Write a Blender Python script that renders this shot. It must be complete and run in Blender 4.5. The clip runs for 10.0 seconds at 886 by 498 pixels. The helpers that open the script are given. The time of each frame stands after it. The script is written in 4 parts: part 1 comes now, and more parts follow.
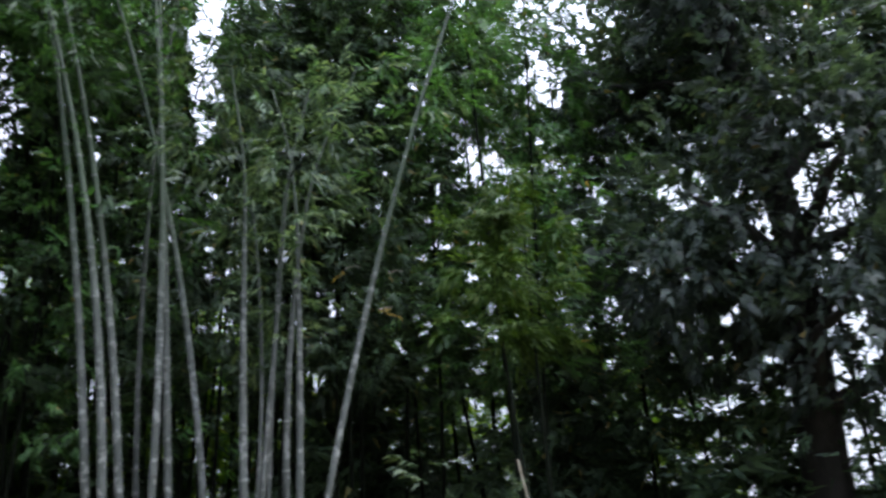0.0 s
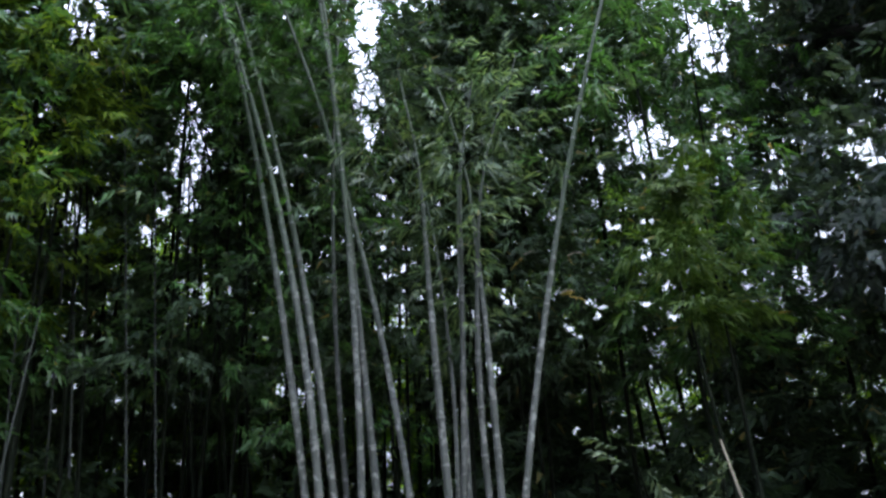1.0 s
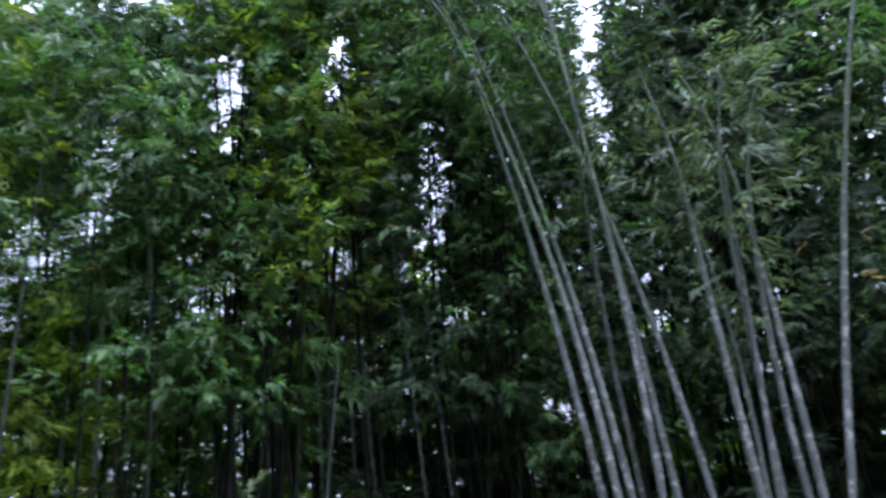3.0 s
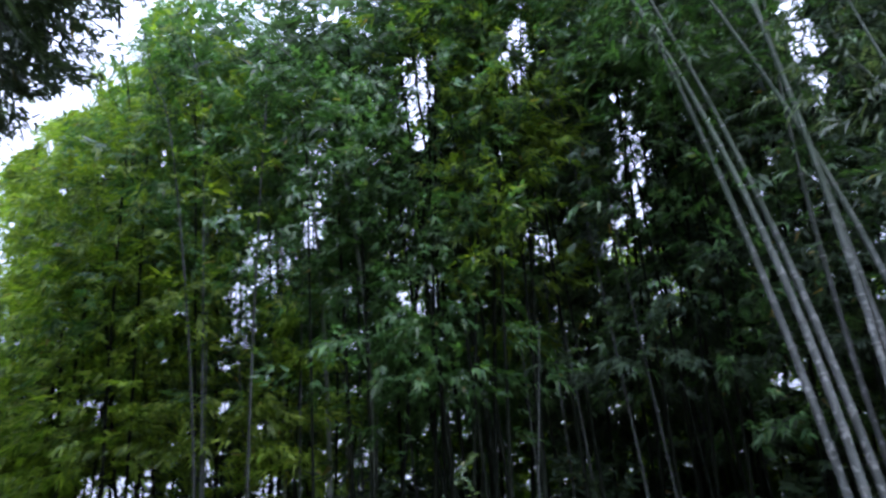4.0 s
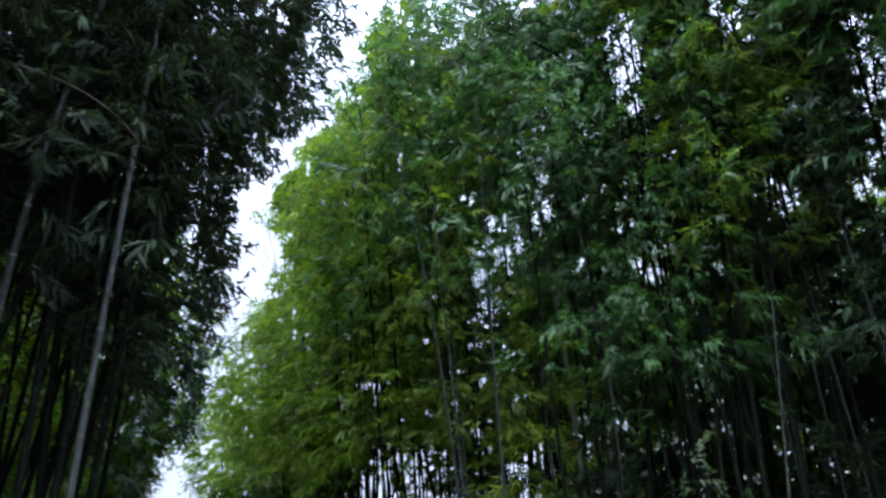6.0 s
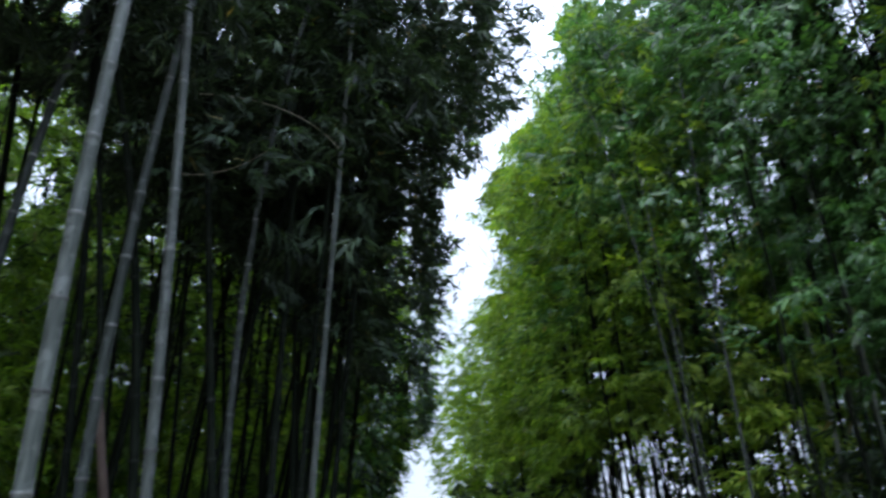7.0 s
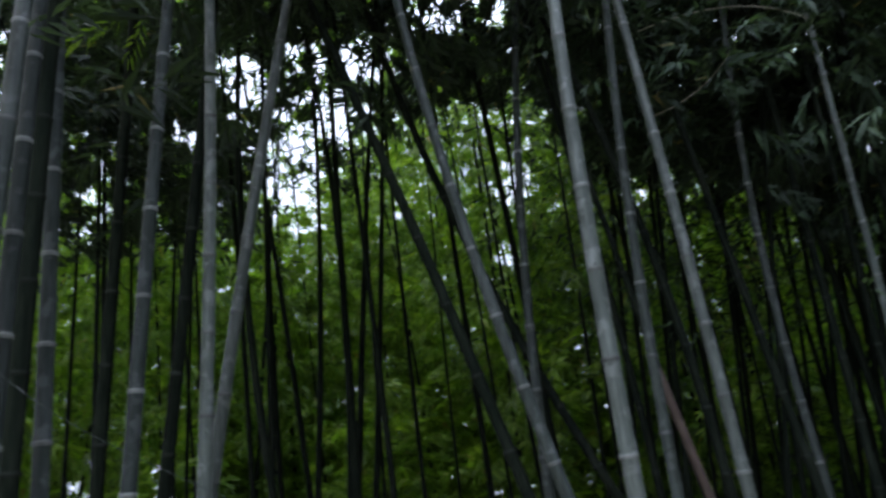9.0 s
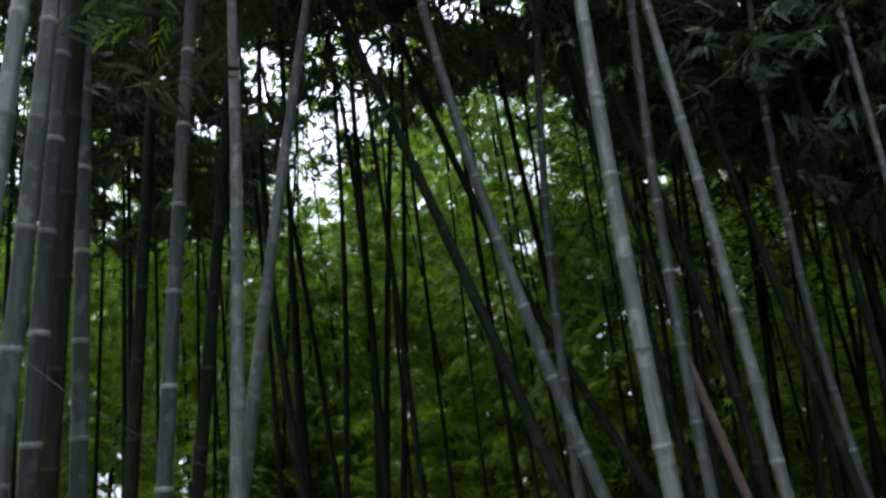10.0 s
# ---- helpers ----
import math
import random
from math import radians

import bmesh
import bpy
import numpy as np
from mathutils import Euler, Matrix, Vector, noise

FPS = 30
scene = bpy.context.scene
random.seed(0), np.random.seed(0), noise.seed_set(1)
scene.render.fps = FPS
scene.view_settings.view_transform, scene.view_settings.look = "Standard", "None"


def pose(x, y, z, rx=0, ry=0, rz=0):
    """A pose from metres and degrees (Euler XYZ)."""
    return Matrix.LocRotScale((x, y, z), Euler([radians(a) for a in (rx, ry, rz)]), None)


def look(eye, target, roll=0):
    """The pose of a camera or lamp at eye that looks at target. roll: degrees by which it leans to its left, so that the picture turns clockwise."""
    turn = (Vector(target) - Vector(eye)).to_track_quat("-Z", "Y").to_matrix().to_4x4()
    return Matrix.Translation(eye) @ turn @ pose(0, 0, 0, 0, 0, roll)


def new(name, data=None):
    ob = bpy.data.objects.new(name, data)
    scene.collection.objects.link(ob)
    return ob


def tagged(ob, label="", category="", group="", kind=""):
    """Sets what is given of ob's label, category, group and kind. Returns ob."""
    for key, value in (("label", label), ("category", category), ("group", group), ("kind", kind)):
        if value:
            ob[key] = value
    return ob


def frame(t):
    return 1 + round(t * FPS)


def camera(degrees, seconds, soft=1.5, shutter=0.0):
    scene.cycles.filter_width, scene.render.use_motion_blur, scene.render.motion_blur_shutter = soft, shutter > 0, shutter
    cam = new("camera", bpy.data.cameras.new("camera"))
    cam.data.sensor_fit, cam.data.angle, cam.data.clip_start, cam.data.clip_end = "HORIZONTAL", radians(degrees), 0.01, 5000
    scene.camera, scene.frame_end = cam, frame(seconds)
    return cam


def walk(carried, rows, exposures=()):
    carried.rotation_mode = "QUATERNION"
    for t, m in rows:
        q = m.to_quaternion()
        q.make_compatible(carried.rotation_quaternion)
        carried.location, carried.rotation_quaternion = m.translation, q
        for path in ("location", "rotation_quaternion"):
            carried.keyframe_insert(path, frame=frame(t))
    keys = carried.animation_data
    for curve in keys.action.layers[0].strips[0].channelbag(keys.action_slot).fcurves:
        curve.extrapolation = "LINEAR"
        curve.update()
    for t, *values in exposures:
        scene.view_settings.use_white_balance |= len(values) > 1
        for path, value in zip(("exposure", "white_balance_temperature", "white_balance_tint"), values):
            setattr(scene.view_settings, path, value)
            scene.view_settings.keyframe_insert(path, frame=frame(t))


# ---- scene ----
cam = camera(62.2, 10.0, soft=2.6, shutter=0.3)
PATH = [
    (0.0, pose(0.008, -0.204, 1.666, 110.37, 3.51, -89.16)),
    (0.2, pose(0.035, -0.14, 1.67, 110.95, 3.53, -85.78)),
    (0.5, pose(0.075, -0.044, 1.677, 111.53, 3.88, -80.91)),
    (1.0, pose(-0.012, 0.011, 1.627, 110.48, 3.65, -76.41)),
    (1.5, pose(0.0, 0.0, 1.6, 109.91, 3.56, -74.14)),
    (1.7, pose(-0.022, 0.03, 1.596, 110.08, 3.82, -73.75)),
    (2.0, pose(-0.055, 0.075, 1.589, 110.67, 4.24, -72.6)),
    (2.5, pose(-0.114, 0.181, 1.576, 112.2, 4.74, -66.44)),
    (2.8, pose(-0.142, 0.274, 1.577, 112.84, 4.25, -61.53)),
    (3.0, pose(-0.16, 0.336, 1.577, 113.18, 3.94, -57.62)),
    (3.2, pose(-0.147, 0.369, 1.555, 113.49, 3.44, -53.65)),
    (4.3, pose(0.066, 0.126, 1.556, 112.01, 2.01, -35.92)),
    (4.5, pose(0.094, 0.065, 1.664, 111.17, 1.67, -32.88)),
    (5.0, pose(0.211, 0.029, 1.847, 110.05, 1.34, -26.1)),
    (5.2, pose(0.259, 0.003, 1.869, 109.95, 1.11, -24.25)),
    (6.3, pose(0.056, -0.357, 1.678, 110.87, 1.78, -16.39)),
    (6.5, pose(0.125, -0.363, 1.685, 110.92, 1.49, -12.71)),
    (6.9, pose(0.259, -0.285, 1.625, 110.96, 1.15, -3.8)),
    (7.0, pose(0.292, -0.265, 1.61, 110.73, 1.08, -1.57)),
    (7.1, pose(0.279, -0.246, 1.609, 110.5, 1.16, 0.5)),
    (7.5, pose(0.225, -0.168, 1.604, 109.5, 2.35, 8.43)),
    (7.7, pose(0.224, -0.114, 1.614, 109.42, 2.86, 11.7)),
    (8.0, pose(0.222, -0.034, 1.629, 109.7, 3.02, 17.18)),
    (8.2, pose(0.189, -0.047, 1.627, 109.66, 2.99, 20.58)),
    (8.5, pose(0.14, -0.066, 1.624, 109.74, 3.62, 26.81)),
    (9.0, pose(0.049, -0.113, 1.683, 108.87, 6.89, 38.17)),
    (9.2, pose(0.033, -0.114, 1.69, 108.33, 8.07, 41.63)),
    (9.5, pose(0.009, -0.116, 1.701, 107.45, 8.77, 43.45)),
    (10.0, pose(0.011, -0.133, 1.703, 108.21, 7.25, 39.77)),
]
walk(cam, PATH, exposures=[
    (0.0, 0.88, 6800, 4), (1.0, 0.92, 6600, 4), (2.0, 1.1, 6350, 9), (3.0, 1.22, 6100, 12), (3.2, 1.14, 6100, 12), (4.3, 0.84, 6000, 12),
    (5.2, 0.66, 6050, 10), (6.3, 0.72, 6200, 3), (7.5, 0.68, 6300, 1), (8.5, 0.76, 6350, 0), (9.5, 0.88, 6800, 5), (10.0, 0.9, 6900, 5),
])

# ---- world and sun: a bright overcast evening ----
world = bpy.data.worlds.new("world")
scene.world = world
world.use_nodes = True
wn = world.node_tree
sky = wn.nodes.new("ShaderNodeTexSky")
sky.sky_type, sky.sun_disc = "NISHITA", False
sky.sun_elevation, sky.sun_rotation = radians(60), radians(210)
sky.air_density, sky.dust_density, sky.ozone_density = 1.0, 1.0, 1.0
# a layer of cloud under the clear sky, as an overcast sky brighter overhead than at the horizon
where = wn.nodes.new("ShaderNodeTexCoord")
axes = wn.nodes.new("ShaderNodeSeparateXYZ")
wn.links.new(where.outputs["Generated"], axes.inputs[0])
lift = wn.nodes.new("ShaderNodeMapRange")
lift.inputs["From Min"].default_value, lift.inputs["From Max"].default_value = 0.0, 1.0
lift.inputs["To Min"].default_value, lift.inputs["To Max"].default_value = 5.2, 42.0
steep = wn.nodes.new("ShaderNodeMath")
steep.operation, steep.use_clamp = "POWER", True
steep.inputs[1].default_value = 2.5
wn.links.new(axes.outputs["Z"], steep.inputs[0])
wn.links.new(steep.outputs[0], lift.inputs["Value"])
puffs = wn.nodes.new("ShaderNodeTexNoise")
puffs.inputs["Scale"].default_value, puffs.inputs["Detail"].default_value = 3.0, 5
wn.links.new(where.outputs["Generated"], puffs.inputs["Vector"])
tone = wn.nodes.new("ShaderNodeMapRange")
tone.inputs["To Min"].default_value, tone.inputs["To Max"].default_value = 0.75, 1.25
wn.links.new(puffs.outputs["Fac"], tone.inputs["Value"])
lit = wn.nodes.new("ShaderNodeMath")
lit.operation = "MULTIPLY"
wn.links.new(lift.outputs[0], lit.inputs[0])
wn.links.new(tone.outputs[0], lit.inputs[1])
cloud = wn.nodes.new("ShaderNodeVectorMath")
cloud.operation = "SCALE"
cloud.inputs[0].default_value = (0.75, 0.815, 1.09)
wn.links.new(lit.outputs[0], cloud.inputs["Scale"])
cover = wn.nodes.new("ShaderNodeMix")
cover.data_type = "RGBA"
cover.inputs["Factor"].default_value = 0.93
wn.links.new(sky.outputs["Color"], cover.inputs["A"])
wn.links.new(cloud.outputs[0], cover.inputs["B"])
wn.links.new(cover.outputs["Result"], wn.nodes["Background"].inputs["Color"])
wn.nodes["Background"].inputs["Strength"].default_value = 0.15
sun = new("sun", bpy.data.lights.new("sun", "SUN"))
sun.data.energy, sun.data.angle, sun.data.color = 1.5, radians(35), (1.0, 0.96, 0.9)
sun.matrix_world = look((-4, -7, 14), (0, 0, 0))


# ---- materials ----
def material(name, rough=0.6, spec=0.4):
    mat = bpy.data.materials.new(name)
    mat.use_nodes = True
    nt = mat.node_tree
    b = nt.nodes["Principled BSDF"]
    b.inputs["Roughness"].default_value = rough
    b.inputs["Specular IOR Level"].default_value = spec
    return mat, nt, b


def ramp(nt, stops):
    r = nt.nodes.new("ShaderNodeValToRGB")
    e = r.color_ramp.elements
    while len(e) < len(stops):
        e.new(0.5)
    for el, (p, c) in zip(e, stops):
        el.position, el.color = p, (*c, 1)
    return r


def leaf_material(name, dark, mid, light, shine=0.45, through_light=0.42, spec=0.45):
    """Bamboo leaves: every leaf has its own green, a few are dry; light comes through."""
    mat, nt, b = material(name, shine, spec)
    geo = nt.nodes.new("ShaderNodeNewGeometry")
    r = ramp(nt, [(0.0, dark), (0.45, mid), (0.93, light), (0.985, light), (1.0, (0.2, 0.15, 0.05))])
    nt.links.new(geo.outputs["Random Per Island"], r.inputs["Fac"])
    info = nt.nodes.new("ShaderNodeObjectInfo")
    hue = nt.nodes.new("ShaderNodeHueSaturation")
    mp = nt.nodes.new("ShaderNodeMapRange")
    mp.inputs["To Min"].default_value, mp.inputs["To Max"].default_value = 0.7, 1.3
    nt.links.new(info.outputs["Random"], mp.inputs["Value"])
    tex = nt.nodes.new("ShaderNodeTexNoise")
    tex.inputs["Scale"].default_value, tex.inputs["Detail"].default_value = 0.9, 2
    co = nt.nodes.new("ShaderNodeTexCoord")
    nt.links.new(co.outputs["Object"], tex.inputs["Vector"])
    mul = nt.nodes.new("ShaderNodeMath")
    mul.operation = "MULTIPLY_ADD"
    mul.inputs[1].default_value, mul.inputs[2].default_value = 1.9, 0.08
    nt.links.new(tex.outputs["Fac"], mul.inputs[0])
    m2 = nt.nodes.new("ShaderNodeMath")
    m2.operation = "MULTIPLY"
    nt.links.new(mul.outputs[0], m2.inputs[0])
    nt.links.new(mp.outputs[0], m2.inputs[1])
    nt.links.new(m2.outputs[0], hue.inputs["Value"])
    nt.links.new(r.outputs["Color"], hue.inputs["Color"])
    nt.links.new(hue.outputs["Color"], b.inputs["Base Color"])
    tr = nt.nodes.new("ShaderNodeBsdfTranslucent")
    warm = nt.nodes.new("ShaderNodeMix")
    warm.data_type, warm.blend_type = "RGBA", "MULTIPLY"
    warm.inputs["Factor"].default_value = 1.0
    nt.links.new(hue.outputs["Color"], warm.inputs["A"])
    warm.inputs["B"].default_value = (1.45, 1.5, 0.62, 1)
    nt.links.new(warm.outputs["Result"], tr.inputs["Color"])
    mix = nt.nodes.new("ShaderNodeMixShader")
    mix.inputs[0].default_value = through_light
    nt.links.new(b.outputs[0], mix.inputs[1])
    nt.links.new(tr.outputs[0], mix.inputs[2])
    nt.links.new(mix.outputs[0], nt.nodes["Material Output"].inputs["Surface"])
    return mat


LEAF = leaf_material("bamboo_leaf", (0.026, 0.066, 0.023), (0.042, 0.108, 0.031), (0.075, 0.155, 0.048))
# Darker copy of the bamboo leaf: shade is put into its colour.
LEAF_SHADE = leaf_material("shade_bamboo_leaf", (0.023, 0.04, 0.027), (0.034, 0.061, 0.036), (0.054, 0.092, 0.049), 0.6, 0.4, 0.3)
# Backlit near crowns: their darkness against the sky is put into the colour.
LEAF_NEAR_SHADE = leaf_material("near_shade_leaf", (0.014, 0.023, 0.015), (0.021, 0.036, 0.02), (0.034, 0.056, 0.028), 0.6, 0.28, 0.25)
LEAF_OLIVE = leaf_material("olive_bamboo_leaf", (0.032, 0.068, 0.016), (0.055, 0.105, 0.022), (0.095, 0.155, 0.036), 0.6, 0.45, 0.3)
# Young leaves in part; light falling on them is put into both colours.
LEAF_YOUNG_LIT = leaf_material("lit_young_bamboo_leaf", (0.066, 0.12, 0.016), (0.112, 0.19, 0.022), (0.165, 0.25, 0.036), 0.6, 0.55)
LEAF_LANE_LIT = leaf_material("lit_bamboo_leaf", (0.056, 0.11, 0.014), (0.112, 0.19, 0.02), (0.185, 0.265, 0.03), 0.6, 0.5)
LEAF_FRESH = leaf_material("fresh_bamboo_leaf", (0.03, 0.058, 0.034), (0.052, 0.092, 0.05), (0.12, 0.17, 0.085), 0.55, 0.36)
LEAF_DRY = leaf_material("dry_leaf", (0.16, 0.1, 0.035), (0.25, 0.17, 0.06), (0.36, 0.28, 0.1))
LEAF_TREE = leaf_material("broad_leaf", (0.024, 0.038, 0.036), (0.038, 0.06, 0.054), (0.06, 0.09, 0.07), 0.6)


def culm_material(name, a, b_, c, rough=0.45, spec=0.4, vary=0.75, upper_tone=None, lichen=None):
    """Bamboo culm: streaked along its length, on request darker and greener towards the top; lichen: pale blotches."""
    mat, nt, b = material(name, rough, spec)
    co = nt.nodes.new("ShaderNodeTexCoord")
    mp = nt.nodes.new("ShaderNodeMapping")
    mp.inputs["Scale"].default_value = (1, 1, 0.12)
    nt.links.new(co.outputs["Object"], mp.inputs["Vector"])
    fine = nt.nodes.new("ShaderNodeTexNoise")
    fine.inputs["Scale"].default_value, fine.inputs["Detail"].default_value = 60, 6
    nt.links.new(mp.outputs[0], fine.inputs["Vector"])
    wide = nt.nodes.new("ShaderNodeTexNoise")
    wide.inputs["Scale"].default_value, wide.inputs["Detail"].default_value = 2.2, 4
    nt.links.new(co.outputs["Object"], wide.inputs["Vector"])
    mixf = nt.nodes.new("ShaderNodeMath")
    mixf.operation = "MULTIPLY_ADD"
    mixf.inputs[1].default_value, mixf.inputs[2].default_value = 0.7, -0.12
    nt.links.new(fine.outputs["Fac"], mixf.inputs[0])
    add = nt.nodes.new("ShaderNodeMath")
    add.operation = "MULTIPLY_ADD"
    add.inputs[1].default_value = 0.6
    nt.links.new(wide.outputs["Fac"], add.inputs[0])
    nt.links.new(mixf.outputs[0], add.inputs[2])
    r = ramp(nt, [(0.3, a), (0.5, b_), (0.72, c)])
    nt.links.new(add.outputs[0], r.inputs["Fac"])
    colour = r.outputs["Color"]

    def blend(factor, other):
        m = nt.nodes.new("ShaderNodeMix")
        m.data_type = "RGBA"
        nt.links.new(factor, m.inputs["Factor"])
        nt.links.new(colour, m.inputs["A"])
        m.inputs["B"].default_value = (*other, 1)
        return m.outputs["Result"]

    def span(value, low, high):
        m = nt.nodes.new("ShaderNodeMapRange")
        m.interpolation_type = "SMOOTHSTEP"
        m.inputs["From Min"].default_value, m.inputs["From Max"].default_value = low, high
        nt.links.new(value, m.inputs["Value"])
        return m.outputs[0]

    if lichen:
        spots = nt.nodes.new("ShaderNodeTexNoise")
        spots.inputs["Scale"].default_value, spots.inputs["Detail"].default_value = 14, 3
        nt.links.new(co.outputs["Object"], spots.inputs["Vector"])
        colour = blend(span(spots.outputs["Fac"], 0.54, 0.66), lichen)
    if upper_tone:
        axes_ = nt.nodes.new("ShaderNodeSeparateXYZ")
        nt.links.new(co.outputs["Object"], axes_.inputs[0])
        colour = blend(span(axes_.outputs["Z"], 2.9, 4.9), upper_tone)
    info = nt.nodes.new("ShaderNodeObjectInfo")
    hue = nt.nodes.new("ShaderNodeHueSaturation")
    mr = nt.nodes.new("ShaderNodeMapRange")
    mr.inputs["To Min"].default_value, mr.inputs["To Max"].default_value = vary, 1.2
    nt.links.new(info.outputs["Random"], mr.inputs["Value"])
    nt.links.new(mr.outputs[0], hue.inputs["Value"])
    nt.links.new(colour, hue.inputs["Color"])
    nt.links.new(hue.outputs["Color"], b.inputs["Base Color"])
    bump = nt.nodes.new("ShaderNodeBump")
    bump.inputs["Strength"].default_value, bump.inputs["Distance"].default_value = 0.25, 0.004
    nt.links.new(fine.outputs["Fac"], bump.inputs["Height"])
    nt.links.new(bump.outputs[0], b.inputs["Normal"])
    return mat


CULM = culm_material("culm_waxy", (0.034, 0.042, 0.038), (0.066, 0.078, 0.071), (0.118, 0.134, 0.124), lichen=(0.13, 0.142, 0.138))
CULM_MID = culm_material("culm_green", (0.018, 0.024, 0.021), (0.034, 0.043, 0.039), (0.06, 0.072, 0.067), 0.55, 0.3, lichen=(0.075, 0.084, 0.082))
CULM_SUN = culm_material("culm_pale_green", (0.06, 0.08, 0.06), (0.112, 0.135, 0.107), (0.175, 0.2, 0.165))
# For a few dim near culms, with their shade put into the colour.
CULM_DIM_SHADE = culm_material("culm_shaded_green", (0.012, 0.016, 0.014), (0.022, 0.028, 0.026), (0.04, 0.048, 0.046), 0.65, 0.2, lichen=(0.05, 0.057, 0.057))
CULM_CLUMP = culm_material("culm_of_the_clump", (0.036, 0.042, 0.04), (0.066, 0.075, 0.072), (0.11, 0.12, 0.118), 0.5, 0.35, 0.65, (0.026, 0.044, 0.024), (0.19, 0.2, 0.2))
# Culms seen as silhouettes: shade is put into this near-black colour.
CULM_SHADE = culm_material("culm_shade", (0.004, 0.006, 0.004), (0.008, 0.011, 0.008), (0.017, 0.021, 0.015), 0.85, 0.04)
CULM_DEAD = culm_material("culm_dead", (0.13, 0.115, 0.085), (0.2, 0.18, 0.14), (0.28, 0.255, 0.2), 0.7)
RING = culm_material("node_wax", (0.085, 0.094, 0.09), (0.125, 0.133, 0.13), (0.2, 0.207, 0.2), 0.6, 0.3, 0.45)
# Node rings darkened to go with the shade painted on those culms.
RING_SHADE = culm_material("node_shade", (0.009, 0.011, 0.009), (0.016, 0.019, 0.016), (0.026, 0.03, 0.025), 0.8, 0.06)
CULM_BROWN = culm_material("culm_reddish", (0.035, 0.024, 0.02), (0.06, 0.044, 0.037), (0.09, 0.068, 0.058), 0.8, 0.2)
BARK = culm_material("bark", (0.01, 0.01, 0.01), (0.02, 0.019, 0.018), (0.04, 0.037, 0.034), 0.9)


def ground_material():
    mat, nt, b = material("leaf_litter", 0.9, 0.2)
    co = nt.nodes.new("ShaderNodeTexCoord")
    n1 = nt.nodes.new("ShaderNodeTexNoise")
    n1.inputs["Scale"].default_value, n1.inputs["Detail"].default_value = 0.5, 8
    n2 = nt.nodes.new("ShaderNodeTexVoronoi")
    n2.inputs["Scale"].default_value = 16
    nt.links.new(co.outputs["Object"], n1.inputs["Vector"])
    nt.links.new(co.outputs["Object"], n2.inputs["Vector"])
    r = ramp(nt, [(0.3, (0.09, 0.08, 0.055)), (0.55, (0.17, 0.145, 0.1)), (0.75, (0.25, 0.215, 0.15))])
    nt.links.new(n1.outputs["Fac"], r.inputs["Fac"])
    nt.links.new(r.outputs["Color"], b.inputs["Base Color"])
    bump = nt.nodes.new("ShaderNodeBump")
    bump.inputs["Strength"].default_value, bump.inputs["Distance"].default_value = 0.6, 0.03
    nt.links.new(n2.outputs["Distance"], bump.inputs["Height"])
    nt.links.new(bump.outputs[0], b.inputs["Normal"])
    return mat


def plain(name, a, b_, scale, rough):
    mat, nt, b = material(name, rough, 0.3)
    co = nt.nodes.new("ShaderNodeTexCoord")
    n1 = nt.nodes.new("ShaderNodeTexNoise")
    n1.inputs["Scale"].default_value, n1.inputs["Detail"].default_value = scale, 8
    nt.links.new(co.outputs["Object"], n1.inputs["Vector"])
    r = ramp(nt, [(0.35, a), (0.7, b_)])
    nt.links.new(n1.outputs["Fac"], r.inputs["Fac"])
    nt.links.new(r.outputs["Color"], b.inputs["Base Color"])
    return mat


GROUND = ground_material()
# Distance haze is put into the hill's grey-blue colour.
HAZED_HILL = plain("hill", (0.03, 0.037, 0.048), (0.042, 0.05, 0.064), 0.02, 0.95)
CONCRETE = plain("pale_concrete", (0.5, 0.5, 0.5), (0.68, 0.68, 0.68), 1.5, 0.85)


# ---- mesh helpers ----
def mesh_of(name, verts, faces, mat, smooth=False, slots=None):
    """A mesh from arrays of corners and of triangles or quads."""
    verts, faces = np.asarray(verts, np.float32), np.asarray(faces, np.int32)
    me = bpy.data.meshes.new(name)
    k = faces.shape[1]
    me.vertices.add(len(verts))
    me.vertices.foreach_set("co", verts.ravel())
    me.loops.add(faces.size)
    me.loops.foreach_set("vertex_index", faces.ravel())
    me.polygons.add(len(faces))
    me.polygons.foreach_set("loop_start", np.arange(0, faces.size, k, dtype=np.int32))
    me.polygons.foreach_set("use_smooth", np.full(len(faces), smooth))
    for m in mat if slots is not None else [mat]:
        me.materials.append(m)
    if slots is not None:
        me.polygons.foreach_set("material_index", np.asarray(slots, np.int32))
    me.update(calc_edges=True)
    return me


def part(name, me, parent, label=""):
    ob = new(name, me)
    ob.parent = parent
    if label:
        ob["label"] = label
    return ob


def unit(v):
    return v / np.maximum(np.linalg.norm(v, axis=-1, keepdims=True), 1e-9)


def tube(points, radii, sides, closed=True):
    """Corners and quads of a tube along points."""
    p, n = np.asarray(points, float), len(points)
    t = unit(np.gradient(p, axis=0))
    ref = np.where(np.abs(t[:, 2:3]) > 0.9, np.array([[1.0, 0, 0]]), np.array([[0, 0, 1.0]]))
    u = unit(np.cross(t, ref))
    for i in range(1, n):
        u[i] = unit(u[i - 1] - t[i] * (u[i - 1] @ t[i]))
    w = np.cross(t, u)
    a = np.arange(sides) * 2 * np.pi / sides
    ring = np.cos(a)[None, :, None] * u[:, None] + np.sin(a)[None, :, None] * w[:, None]
    v = (p[:, None] + ring * np.asarray(radii)[:, None, None]).reshape(-1, 3)
    i, j = np.meshgrid(np.arange(n - 1), np.arange(sides), indexing="ij")
    k = (j + 1) % sides
    f = np.stack([i * sides + j, i * sides + k, (i + 1) * sides + k, (i + 1) * sides + j], -1).reshape(-1, 4)
    return v, f


